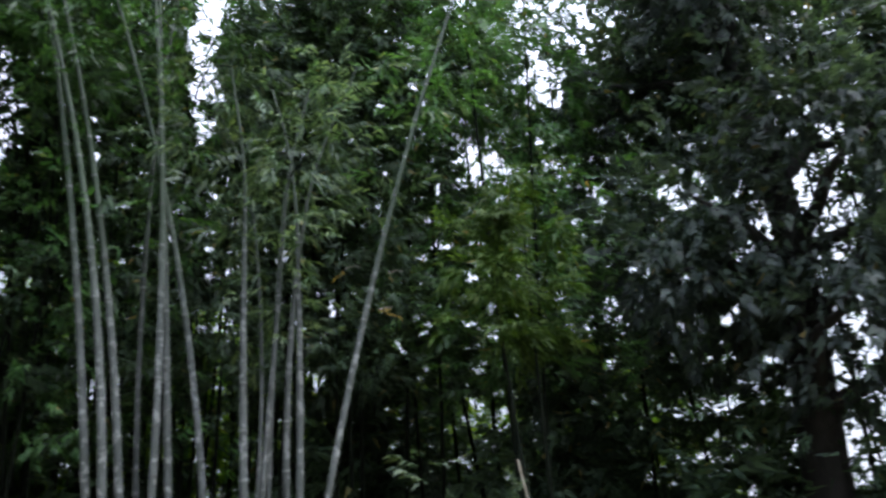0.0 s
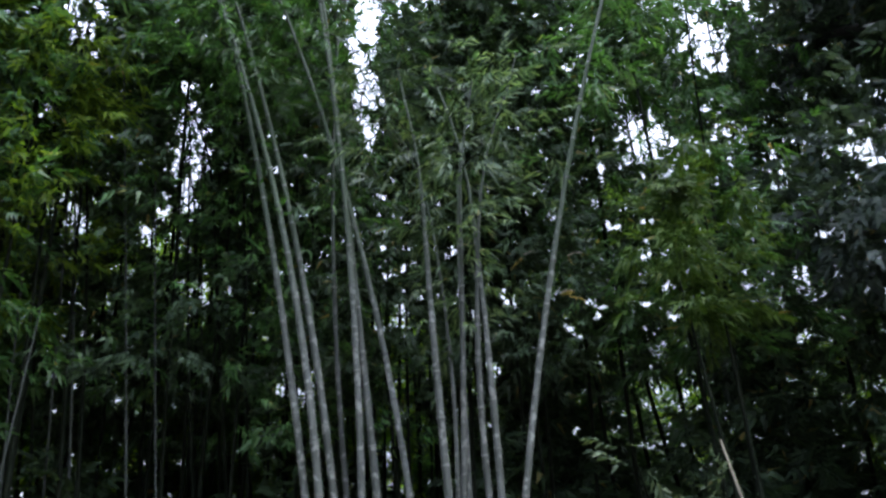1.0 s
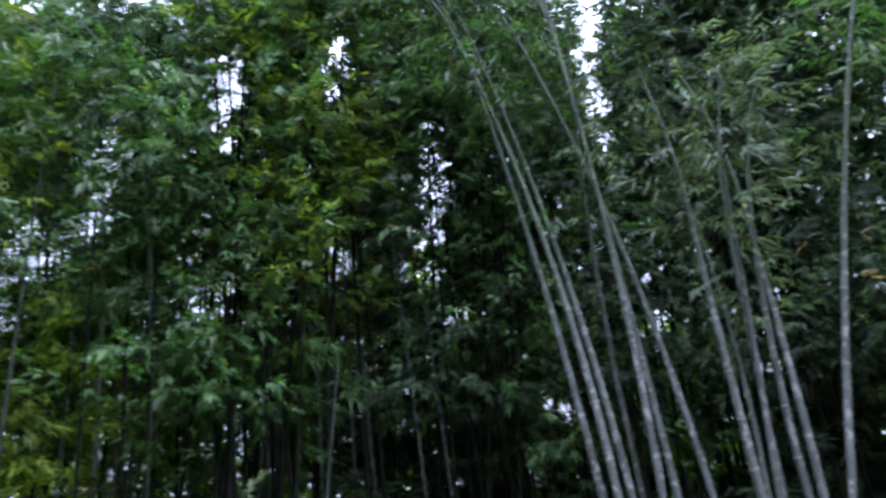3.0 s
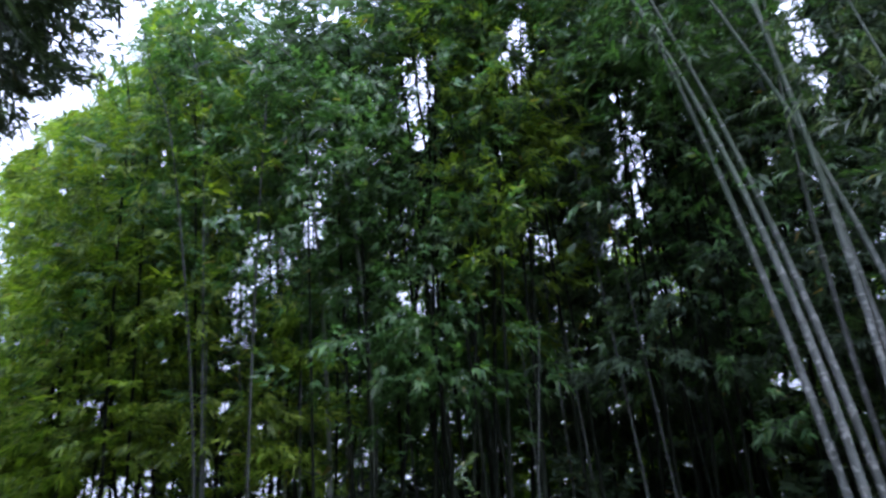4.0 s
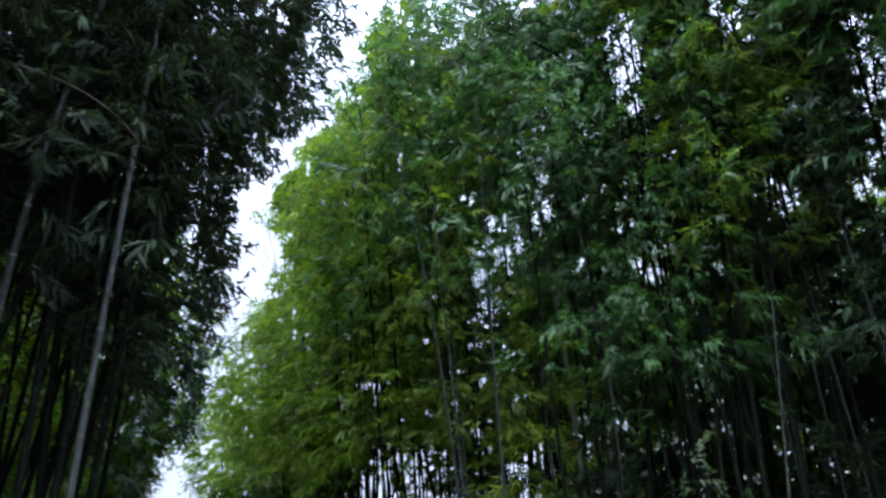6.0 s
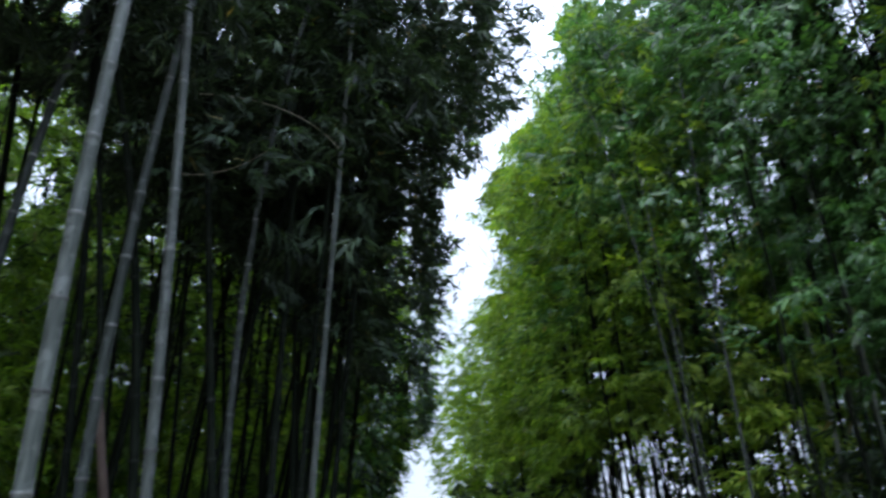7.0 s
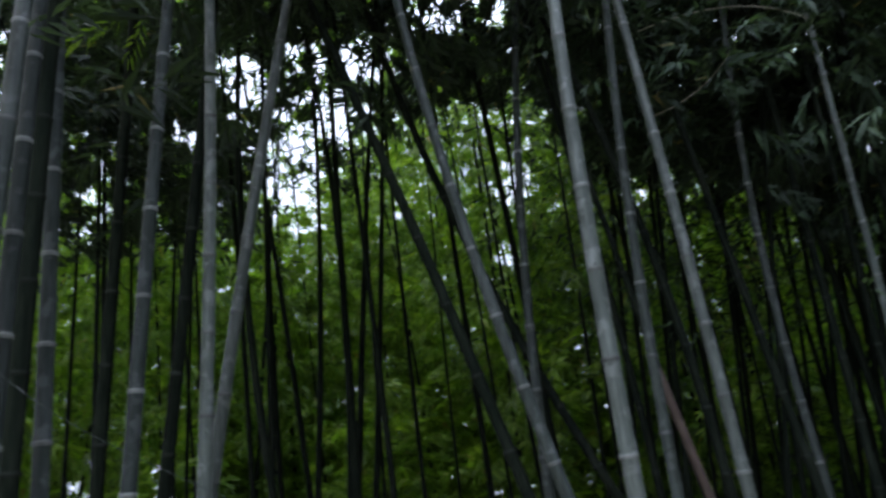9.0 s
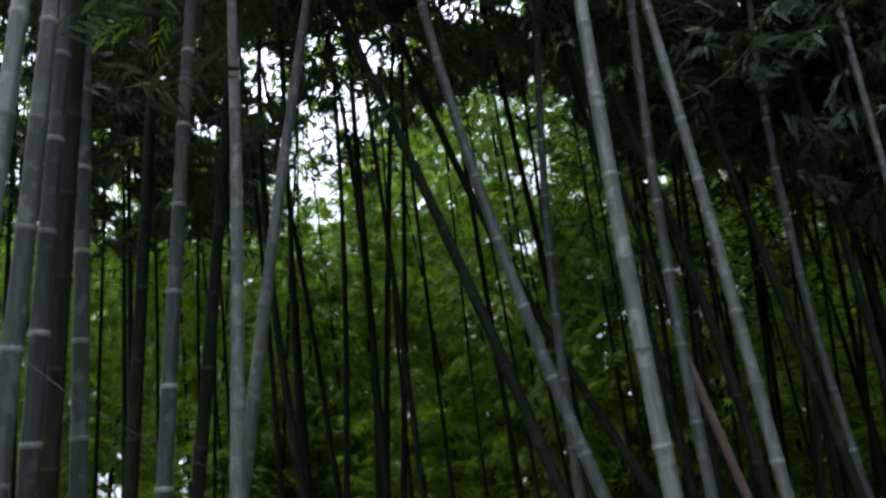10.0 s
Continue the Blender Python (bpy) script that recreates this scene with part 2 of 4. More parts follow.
# ---- leaves ----
def spray_template(rng, count, length):
    """One leafy twig along +x: bases, ways, lengths and widths of its leaves, which lie in a loose fan and droop."""
    s = np.linspace(0.12, 1.0, count)
    side = np.where(np.arange(count) % 2 == 0, 1.0, -1.0)
    base = np.stack([s * length, side * 0.006, -0.10 * length * s**2], -1)
    ang = np.radians(rng.uniform(25, 60, count)) * (1.15 - 0.8 * s)
    droop = rng.uniform(-1.0, 0.1, count)
    way = unit(np.stack([np.cos(ang), side * np.sin(ang), droop], -1))
    lens = rng.uniform(0.75, 1.2, count) * (1.1 - 0.3 * np.abs(s - 0.55))
    return base, way, lens


TRNG = np.random.default_rng(5)
SPRAYS = [spray_template(TRNG, 11, 0.30) for _ in range(8)]


def leaves(rng, at, out, leaf_len=0.155, leaf_wide=0.026, scale=1.0, org=0.0, simple=False, dense=False):
    """Corners and triangles of leafy sprays: one at each place, growing along out."""
    n = len(at)
    if n == 0:
        return np.zeros((0, 3)), np.zeros((0, 3), int)
    pick = rng.integers(0, len(SPRAYS), n)
    base = np.stack([SPRAYS[i][0] for i in range(len(SPRAYS))])[pick]
    way = np.stack([SPRAYS[i][1] for i in range(len(SPRAYS))])[pick]
    lens = np.stack([SPRAYS[i][2] for i in range(len(SPRAYS))])[pick]
    m = base.shape[1]
    x = unit(out + rng.normal(0, 0.18, (n, 3)))
    up = unit(np.array([0, 0, 1.0]) + rng.normal(0, 0.8 if simple else 0.35, (n, 3)))
    y = unit(np.cross(up, x))
    z = np.cross(x, y)
    fr = np.stack([x, y, z], 1)
    size = rng.uniform(0.75, 1.25, n) * scale
    b = np.einsum("nki,nij->nkj", base, fr) * size[:, None, None] + at[:, None]
    w = unit(np.einsum("nki,nij->nkj", way, fr) + rng.normal(0, 0.12, (n, m, 3)))
    ln = (lens * leaf_len * size[:, None] * rng.uniform(0.85, 1.15, (n, m)))[..., None]
    wd = leaf_wide * size[:, None, None] * rng.uniform(0.8, 1.2, (n, m, 1))
    sd = unit(np.cross(w, z[:, None] + rng.normal(0, 0.35, (n, m, 3))))
    nrm = np.cross(sd, w)
    mid = b + w * ln * 0.36 - nrm * wd * 0.12
    tip = b + w * ln - np.array([0, 0, 1.0]) * ln * 0.12
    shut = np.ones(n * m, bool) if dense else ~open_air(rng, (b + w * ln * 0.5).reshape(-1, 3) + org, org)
    if simple:
        low = b + w * ln * 0.14
        v = np.stack([low + sd * wd * 0.5, tip, low - sd * wd * 0.5], 2).reshape(-1, 3, 3)[shut].reshape(-1, 3)
        return v, np.arange(len(v)).reshape(-1, 3)
    v = np.stack([b, mid + sd * wd * 0.5 + nrm * wd * 0.25, tip, mid - sd * wd * 0.5 + nrm * wd * 0.25], 2).reshape(-1, 4, 3)
    v = v[shut].reshape(-1, 3)
    q = np.arange(len(v) // 4)[:, None] * 4
    f = np.concatenate([q + [0, 1, 2], q + [0, 2, 3]], 1).reshape(-1, 3)
    return v, f


# Openings in the canopy, fitted to the camera's view: bearing and rise (degrees) from its place on the lane, half
# width, half height, openness.
VIEW_POINT = np.array([0.08, -0.05, 1.65])
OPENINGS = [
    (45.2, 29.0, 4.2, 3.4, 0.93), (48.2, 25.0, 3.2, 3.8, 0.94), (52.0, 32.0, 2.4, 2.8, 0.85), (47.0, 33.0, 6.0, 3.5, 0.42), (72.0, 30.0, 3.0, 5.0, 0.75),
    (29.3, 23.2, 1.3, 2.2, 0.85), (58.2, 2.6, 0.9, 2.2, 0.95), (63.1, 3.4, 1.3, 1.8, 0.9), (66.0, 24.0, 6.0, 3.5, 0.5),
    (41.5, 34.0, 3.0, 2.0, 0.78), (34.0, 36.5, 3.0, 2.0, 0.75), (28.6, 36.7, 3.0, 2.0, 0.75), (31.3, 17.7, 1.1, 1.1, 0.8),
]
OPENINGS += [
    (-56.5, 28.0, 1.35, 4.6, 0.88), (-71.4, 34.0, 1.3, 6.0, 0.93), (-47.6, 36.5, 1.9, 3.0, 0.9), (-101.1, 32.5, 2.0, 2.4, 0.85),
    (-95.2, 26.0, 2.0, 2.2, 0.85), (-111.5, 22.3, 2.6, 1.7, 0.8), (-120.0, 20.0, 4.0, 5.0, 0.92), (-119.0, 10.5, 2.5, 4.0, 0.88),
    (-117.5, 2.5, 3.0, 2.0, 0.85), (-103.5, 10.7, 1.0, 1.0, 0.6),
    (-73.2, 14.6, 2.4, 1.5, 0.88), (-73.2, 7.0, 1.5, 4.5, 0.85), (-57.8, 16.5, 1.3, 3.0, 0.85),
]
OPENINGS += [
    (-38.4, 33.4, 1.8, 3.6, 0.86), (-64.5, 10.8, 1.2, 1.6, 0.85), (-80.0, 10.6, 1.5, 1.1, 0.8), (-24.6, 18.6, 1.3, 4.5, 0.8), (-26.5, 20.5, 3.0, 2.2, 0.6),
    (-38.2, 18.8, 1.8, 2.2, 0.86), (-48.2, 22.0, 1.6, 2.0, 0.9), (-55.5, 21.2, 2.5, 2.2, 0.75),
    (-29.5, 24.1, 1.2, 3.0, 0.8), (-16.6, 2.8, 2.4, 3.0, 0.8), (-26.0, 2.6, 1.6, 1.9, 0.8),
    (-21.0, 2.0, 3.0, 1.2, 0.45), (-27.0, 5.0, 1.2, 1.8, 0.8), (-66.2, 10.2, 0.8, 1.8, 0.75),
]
# The strip of open sky along the lane, fitted to the camera's view: rise, bearing of its edge on the one side and on
# the other.
# Rows above 43 degrees are out of view, opened to let light in.
LANE = np.array([(-5, 2.9, -3.4), (1, 2.6, -3.2), (3, 2.0, -2.6), (5, 1.2, -1.6), (7.6, -1.0, 0.4), (10, -1.2, -0.1), (12, -1.6, -1.6),
                 (14, -3.2, -5.2), (17, -3.6, -7.9), (19.5, -3.6, -8.7), (22.5, -3.2, -7.7), (25, -3.2, -7.6), (27, -5.1, -8.2),
                 (29.5, -7.2, -10.6), (31, -8.6, -12.4), (33.5, -10.8, -14.0), (36.5, -12.0, -15.2), (43, -15.0, -21.0),
                 (48, -15.0, -30.0), (55, -5.0, -70.0), (65, 5.0, -120.0), (75, 30.0, -150.0), (90, 181.0, -181.0)])


# How low the leaves of the near grove hang, cut to fit the camera's view: bearing, rise.
NEAR_EDGE = np.array([(2, 3), (4.5, 4), (6, 9), (8, 15), (10, 18), (13, 20), (15, 21), (20, 22), (24, 24), (27, 29.5), (34, 30.5), (38, 29), (42, 26), (50, 22), (58, 20), (66, 20), (74, 24), (90, 24)])


def clouded(x, y, seed):
    """Smooth random values between 0 and 1 over a plane."""
    i, j = np.floor(x), np.floor(y)
    u, v = x - i, y - j
    u, v = u * u * (3 - 2 * u), v * v * (3 - 2 * v)
    h = lambda p, q: np.modf(np.abs(np.sin(p * 127.1 + q * 311.7 + seed * 74.7)) * 43758.5453)[0]
    return (h(i, j) * (1 - u) + h(i + 1, j) * u) * (1 - v) + (h(i, j + 1) * (1 - u) + h(i + 1, j + 1) * u) * v


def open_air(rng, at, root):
    """True for the places where the canopy is cut open along rays from the camera: the large openings, the strip over
    the lane, and small chinks.
    """
    d = at - VIEW_POINT
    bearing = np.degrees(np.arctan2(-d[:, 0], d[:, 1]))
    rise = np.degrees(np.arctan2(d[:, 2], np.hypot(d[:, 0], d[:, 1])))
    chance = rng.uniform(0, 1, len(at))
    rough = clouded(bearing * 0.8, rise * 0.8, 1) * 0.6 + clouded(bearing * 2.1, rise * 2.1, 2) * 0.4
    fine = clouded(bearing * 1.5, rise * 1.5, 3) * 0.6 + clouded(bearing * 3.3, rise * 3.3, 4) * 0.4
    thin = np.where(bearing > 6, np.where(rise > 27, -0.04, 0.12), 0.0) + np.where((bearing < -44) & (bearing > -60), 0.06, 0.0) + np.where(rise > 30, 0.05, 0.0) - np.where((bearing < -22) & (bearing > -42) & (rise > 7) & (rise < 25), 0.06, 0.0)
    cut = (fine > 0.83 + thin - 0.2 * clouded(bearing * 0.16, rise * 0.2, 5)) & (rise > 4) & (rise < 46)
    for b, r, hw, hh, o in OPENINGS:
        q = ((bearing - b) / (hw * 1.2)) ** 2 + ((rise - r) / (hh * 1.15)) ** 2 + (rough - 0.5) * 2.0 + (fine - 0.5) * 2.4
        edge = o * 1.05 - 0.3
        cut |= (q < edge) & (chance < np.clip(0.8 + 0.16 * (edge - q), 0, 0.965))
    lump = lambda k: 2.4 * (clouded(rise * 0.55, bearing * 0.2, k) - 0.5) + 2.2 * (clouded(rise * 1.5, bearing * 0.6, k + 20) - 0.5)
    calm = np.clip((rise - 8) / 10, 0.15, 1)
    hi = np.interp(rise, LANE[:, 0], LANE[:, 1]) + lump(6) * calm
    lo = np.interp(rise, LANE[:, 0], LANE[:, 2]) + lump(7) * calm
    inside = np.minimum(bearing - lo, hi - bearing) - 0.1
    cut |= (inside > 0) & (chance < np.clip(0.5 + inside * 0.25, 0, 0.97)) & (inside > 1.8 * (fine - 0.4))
    # each side's leaves are trimmed at the strip's edge, to fit the camera's view
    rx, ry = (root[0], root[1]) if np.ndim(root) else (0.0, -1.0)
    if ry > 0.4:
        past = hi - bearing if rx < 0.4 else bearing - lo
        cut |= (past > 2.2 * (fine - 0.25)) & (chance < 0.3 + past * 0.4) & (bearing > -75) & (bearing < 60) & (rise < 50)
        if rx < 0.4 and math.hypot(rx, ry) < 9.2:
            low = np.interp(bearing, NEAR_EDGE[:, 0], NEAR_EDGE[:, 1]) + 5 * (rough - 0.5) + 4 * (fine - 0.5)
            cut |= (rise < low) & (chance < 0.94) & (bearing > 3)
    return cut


def over_lane(p, root_x):
    """True where a twig of one side would stand bare in the open strip, seen from the camera."""
    d = p - VIEW_POINT
    bearing = math.degrees(math.atan2(-d[0], d[1]))
    rise = math.degrees(math.atan2(d[2], math.hypot(d[0], d[1])))
    if not (-75 < bearing < 60) or d[1] < 0.5:
        return False
    hi, lo = np.interp(rise, LANE[:, 0], LANE[:, 1]), np.interp(rise, LANE[:, 0], LANE[:, 2])
    return bearing < hi + 0.8 if root_x < 0.4 else bearing > lo - 0.8


# ---- bamboo ----
def node_ring(mat):
    v, f = tube([(0, 0, -0.5), (0, 0, -0.2), (0, 0, 0.15), (0, 0, 0.5)], [1.0, 1.06, 1.12, 1.0], 12)
    return mesh_of("node", v, f, mat, True)


NODE, NODE_SHADE = node_ring(RING), node_ring(RING_SHADE)


def culm_line(x, y, sx, sy, bx, by, height, step):
    """Points of a culm by its place at eye height, its slope and its bend there; the bend eases off high up."""
    z = np.arange(-0.15, height + step, step)
    h = z - 1.6
    over = np.clip(h - 5.0, 0, None)
    q = h * h - over * over
    low = np.clip(-h, 0, None)
    q = q - low * low
    droop = np.clip((z / height - 0.75) / 0.25, 0, 1) ** 2
    bow = min(1.0, max(0.0, (height - 5) / 4))
    px, py = x + sx * h + bx * q, y + sy * h + by * q
    lean = unit(np.array([[sx + 6 * bx, sy + 6 * by]]) + 1e-6)[0]
    return np.stack([px + lean[0] * droop * bow * 1.1, py + lean[1] * droop * bow * 1.1, z - droop * bow * 0.5], -1)


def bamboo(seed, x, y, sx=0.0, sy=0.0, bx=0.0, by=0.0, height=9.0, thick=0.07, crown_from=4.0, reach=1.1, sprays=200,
           culm=CULM_SHADE, leaf=LEAF, near=False, label="", group="", internode=0.38, low_sprays=0, leaf_len=0.16, leaf_wide=0.03, twigs=True, simple=False, dense=False, pool=None):
    """One bamboo: a jointed, slightly bent culm with branches at its upper nodes and a crown of leafy sprays."""
    rng = np.random.default_rng(seed)
    org = np.array([x - sx * 1.6, y - sy * 1.6, 0.0])
    if pool is None:
        top = new("bamboo")
        top.location = org
        tagged(top, label, "bamboo", group)
    step = internode * rng.uniform(0.92, 1.08)
    line = culm_line(x, y, sx, sy, bx, by, height, step)
    r_at = lambda z: thick / 2 * np.clip(1.02 - 0.85 * (np.clip(z, 0, None) / height) ** 1.6, 0.12, 1.1)
    pts, rad = [], []
    for i in range(len(line) - 1):
        a, b = line[i], line[i + 1]
        r = r_at(a[2])
        if near:
            for s, k in ((0.0, 1.07), (0.03, 1.0), (0.5, 0.985), (0.93, 0.99), (0.97, 1.03)):
                pts.append(a + (b - a) * s)
                rad.append(r * k)
        else:
            for s, k in ((0.0, 1.08), (0.06, 0.98)):
                pts.append(a + (b - a) * s)
                rad.append(r * k)
    v, f = tube(np.array(pts) - org, rad, 12 if near else 7 if pool is None else 5)
    if pool is not None:
        pool.append((v + org, np.concatenate([f[:, :3], f[:, [0, 2, 3]]]), 0))
    else:
        stem = part("culm", mesh_of("culm", v, f, culm, True), top)
    if near:
        for i in range(1, len(line) - 1):
            if line[i][2] < 7.0:
                t = Vector(line[i + 1] - line[i - 1]).normalized()
                nd = part("node", NODE_SHADE if culm is CULM_SHADE else NODE, stem)
                r = r_at(line[i][2]) * 1.035
                nd.matrix_basis = Matrix.LocRotScale(Vector(line[i] - org - (line[i + 1] - line[i]) * 0.02), t.to_track_quat("Z", "Y"), Vector((r, r, 0.022)))
    # branches in whorls at the upper nodes, and sprays along them
    ids = [i for i in range(1, len(line)) if line[i][2] > crown_from]
    bv, bf, at, out, off = [], [], [], [], 0
    if ids and sprays:
        per = max(1, int(round(sprays / (len(ids) * 3 * 3.2))))
        for i in ids:
            frac = (line[i][2] - crown_from) / max(0.1, height - crown_from)
            full = reach * (0.55 + 0.9 * math.sin(math.pi * min(1, 0.12 + frac * 0.8)))
            for k in range(3):
                a = rng.uniform(0, 2 * math.pi)
                ln = full * rng.uniform(0.5, 1.15)
                s = np.linspace(0, 1, 4)[:, None]
                dirn = np.array([math.cos(a), math.sin(a), 0.0])
                up = rng.uniform(0.25, 0.7)
                br = line[i] + dirn * s * ln + np.array([0, 0, 1.0]) * (up * s - rng.uniform(0.5, 0.95) * s**2) * ln
                if pool is None and twigs and not over_lane(br[-1], x):
                    tv, tf = tube(br - org, np.linspace(0.0045, 0.0015, 4), 3)
                    bv.append(tv)
                    bf.append(tf + off)
                    off += len(tv)
                m = max(2, int(per * 3.2 * rng.uniform(0.6, 1.4)))
                u = rng.uniform(0.2, 1.02, m)
                p = np.stack([np.interp(u, s[:, 0], br[:, c]) for c in range(3)], -1)
                at.append(p + rng.normal(0, 0.13, (m, 3)) * (0.5 + ln))
                out.append(dirn + np.stack([rng.normal(0, 0.55, m), rng.normal(0, 0.55, m), rng.uniform(-0.75, 0.25, m)], -1))
        at, out = np.concatenate(at), np.concatenate(out)
        if simple:
            # the sprays gather in tufts with gaps between
            cell = np.floor(at / 0.6)
            stir = np.modf(np.abs(np.sin(cell @ np.array([[12.9, 39.3, 73.1], [78.2, 11.1, 52.7], [37.7, 83.1, 17.3]]))) * 4375.85)[0]
            at = at + 0.42 * ((cell + 0.2 + 0.6 * stir) * 0.6 - at)
        if low_sprays:
            n = low_sprays
            z = rng.uniform(crown_from - 1.6, crown_from, n)
            p = np.stack([np.interp(z, line[:, 2], line[:, c]) for c in range(3)], -1)
            a = rng.uniform(0, 2 * math.pi, n)
            d = np.stack([np.cos(a), np.sin(a), rng.uniform(-0.3, 0.3, n)], -1)
            at, out = np.concatenate([at, p + d * rng.uniform(0.03, 0.3, (n, 1))]), np.concatenate([out, d])
        v, f = leaves(rng, at - org, unit(out), leaf_len, leaf_wide, 1.0, org, simple, dense)
        if pool is not None:
            pool.append((v + org, f, 1))
            return None
        if len(v):
            tagged(part("crown", mesh_of("crown", v, f, leaf), top), kind="stuff")
        if twigs and bv:
            tagged(part("branchwork", mesh_of("branchwork", np.concatenate(bv), np.concatenate(bf), CULM_SHADE), top), kind="stuff")
    return top if pool is None else None


# ---- ground, hill, wall ----
def ground():
    rng = np.random.default_rng(2)
    r = np.concatenate([[0.0], np.geomspace(1.0, 900, 46)])
    a = np.arange(72) * 2 * np.pi / 72
    g = np.stack([r[:, None] * np.cos(a), r[:, None] * np.sin(a), np.zeros((len(r), 72))], -1)
    g[..., 2] = rng.normal(0, 0.02, g.shape[:2]) * (np.abs(g[..., 0]) > 2)
    g[0] = 0
    i, j = np.meshgrid(np.arange(len(r) - 1), np.arange(72), indexing="ij")
    k = (j + 1) % 72
    f = np.stack([i * 72 + j, (i + 1) * 72 + j, (i + 1) * 72 + k, i * 72 + k], -1).reshape(-1, 4)
    ob = new("ground", mesh_of("ground", g.reshape(-1, 3), f, GROUND, True))
    tagged(ob, "brown earth strewn with dry bamboo leaves", "ground", kind="structure")


def hill():
    x = np.linspace(-160, 160, 65)
    y = np.linspace(0, 120, 13)
    h = 13 * np.exp(-((x + 2) / 26) ** 2) + 10 * np.exp(-((x - 75) / 40) ** 2) + 8 * np.exp(-((x + 85) / 45) ** 2) + 0.5 * np.sin(x * 0.35) + 0.3 * np.sin(x * 0.9)
    g = np.stack(np.broadcast_arrays(x[None, :], 520 + y[:, None], np.maximum(h, 0)[None, :] * np.sin(np.pi * y / 120)[:, None] - 0.3), -1)
    i, j = np.meshgrid(np.arange(12), np.arange(64), indexing="ij")
    f = np.stack([i * 65 + j, i * 65 + j + 1, (i + 1) * 65 + j + 1, (i + 1) * 65 + j], -1).reshape(-1, 4)
    ob = new("hill", mesh_of("hill", g.reshape(-1, 3), f, HAZED_HILL, True))
    tagged(ob, "low hill beyond the end of the lane, grey-blue from painted haze", "hill", kind="structure")


ground()
hill()

# ---- bamboo beside the lane on the near side: place at eye height, slope, bend, thickness ----
NEAR_PALE = [
    (-2.383, 0.613, 0.023, 0.072, -0.001, -0.006, 0.075), (-2.438, 0.762, 0.018, 0.05, 0.0, -0.002, 0.075),
    (-2.499, 0.883, 0.008, 0.02, 0.002, 0.004, 0.07), (-2.802, 1.191, -0.003, -0.006, -0.001, -0.002, 0.072),
    (-2.76, 1.487, 0.027, 0.047, 0.002, 0.002, 0.072), (-2.896, 1.925, 0.028, 0.039, -0.004, -0.006, 0.075),
    (-3.057, 2.041, 0.086, 0.126, 0.008, 0.003, 0.075), (-1.798, 3.227, -0.224, -0.126, 0.024, 0.009, 0.075),
    (-2.286, 3.87, 0.02, 0.013, 0.018, 0.009, 0.07), (-1.206, 2.681, 0.001, 0.0, 0.011, 0.004, 0.08),
    (-1.45, 3.716, 0.017, 0.007, 0.016, 0.005, 0.07), (-1.059, 3.583, -0.014, -0.004, -0.004, -0.001, 0.07),
    (-0.977, 4.785, -0.039, -0.007, 0.03, 0.005, 0.06), (-0.469, 5.086, 0.041, 0.006, 0.001, 0.0, 0.055),
]
NEAR_DARK = [
    (-2.755, 1.05, 0.011, 0.025, 0.0, 0.0, 0.075), (-3.434, 1.716, 0.022, 0.04, 0.0, 0.0, 0.07),
    (-3.039, 1.8, 0.057, 0.089, 0.0, -0.003, 0.065), (-2.008, 3.222, -0.229, -0.136, -0.001, -0.014, 0.07),
    (-2.042, 4.241, -0.402, -0.221, 0.036, 0.011, 0.065), (-1.716, 4.147, -0.035, -0.012, -0.012, -0.006, 0.05),
    (-1.301, 4.085, -0.049, -0.014, -0.032, -0.012, 0.06), (-0.984, 4.58, -0.099, -0.022, 0.0, 0.0, 0.06),
    (-0.6, 5.371, 0.049, 0.007, 0.0, 0.0, 0.05), (-0.779, 5.24, 0.016, 0.003, 0.0, 0.0, 0.06),
    (-0.449, 6.096, 0.077, 0.007, 0.0, 0.0, 0.055), (-1.467, 4.135, -0.134, -0.047, 0.0, 0.0, 0.045),
]
NEAR_THIN = [
    (-3.806, 3.116, -0.089, -0.107, 0.018, 0.021, 0.06), (-4.139, 3.342, 0.012, 0.015, 0.0, 0.0, 0.05),
    (-4.023, 3.626, 0.07, 0.074, -0.009, -0.01, 0.05), (-3.79, 3.722, 0.066, 0.064, -0.02, -0.02, 0.055),
    (-3.893, 3.901, 0.071, 0.07, 0.004, 0.002, 0.055), (-4.076, 4.278, 0.088, 0.082, -0.002, -0.003, 0.055),
]
G_NEAR = "bamboo on the near edge of the lane"
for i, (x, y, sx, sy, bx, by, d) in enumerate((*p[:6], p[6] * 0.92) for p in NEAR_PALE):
    edge, in_shade, green = i >= 12, i in (2, 3, 4), i in (1, 2, 3, 4, 7, 8, 10, 12)
    bamboo(100 + i, x, y, sx, sy, bx, by, 9.5, d, 3.7 if edge else 4.8, 1.0, 180 if edge else 80, CULM_DIM_SHADE if in_shade else CULM_MID if green else CULM, LEAF_NEAR_SHADE, True,
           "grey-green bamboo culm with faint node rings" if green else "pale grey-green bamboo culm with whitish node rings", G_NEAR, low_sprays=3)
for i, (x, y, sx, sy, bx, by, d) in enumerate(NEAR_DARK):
    bamboo(150 + i, x, y, sx, sy, bx, by, 9.0, d, 4.6, 0.9, 100, CULM_SHADE, LEAF_NEAR_SHADE, True,
           "bamboo culm with its shade put into a near-black colour", G_NEAR)
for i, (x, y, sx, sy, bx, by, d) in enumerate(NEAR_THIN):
    bamboo(180 + i, x, y, sx, sy, bx, by, 8.0, d, 5.2, 0.8, 110, CULM_SHADE, LEAF_NEAR_SHADE, False,
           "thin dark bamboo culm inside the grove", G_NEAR)

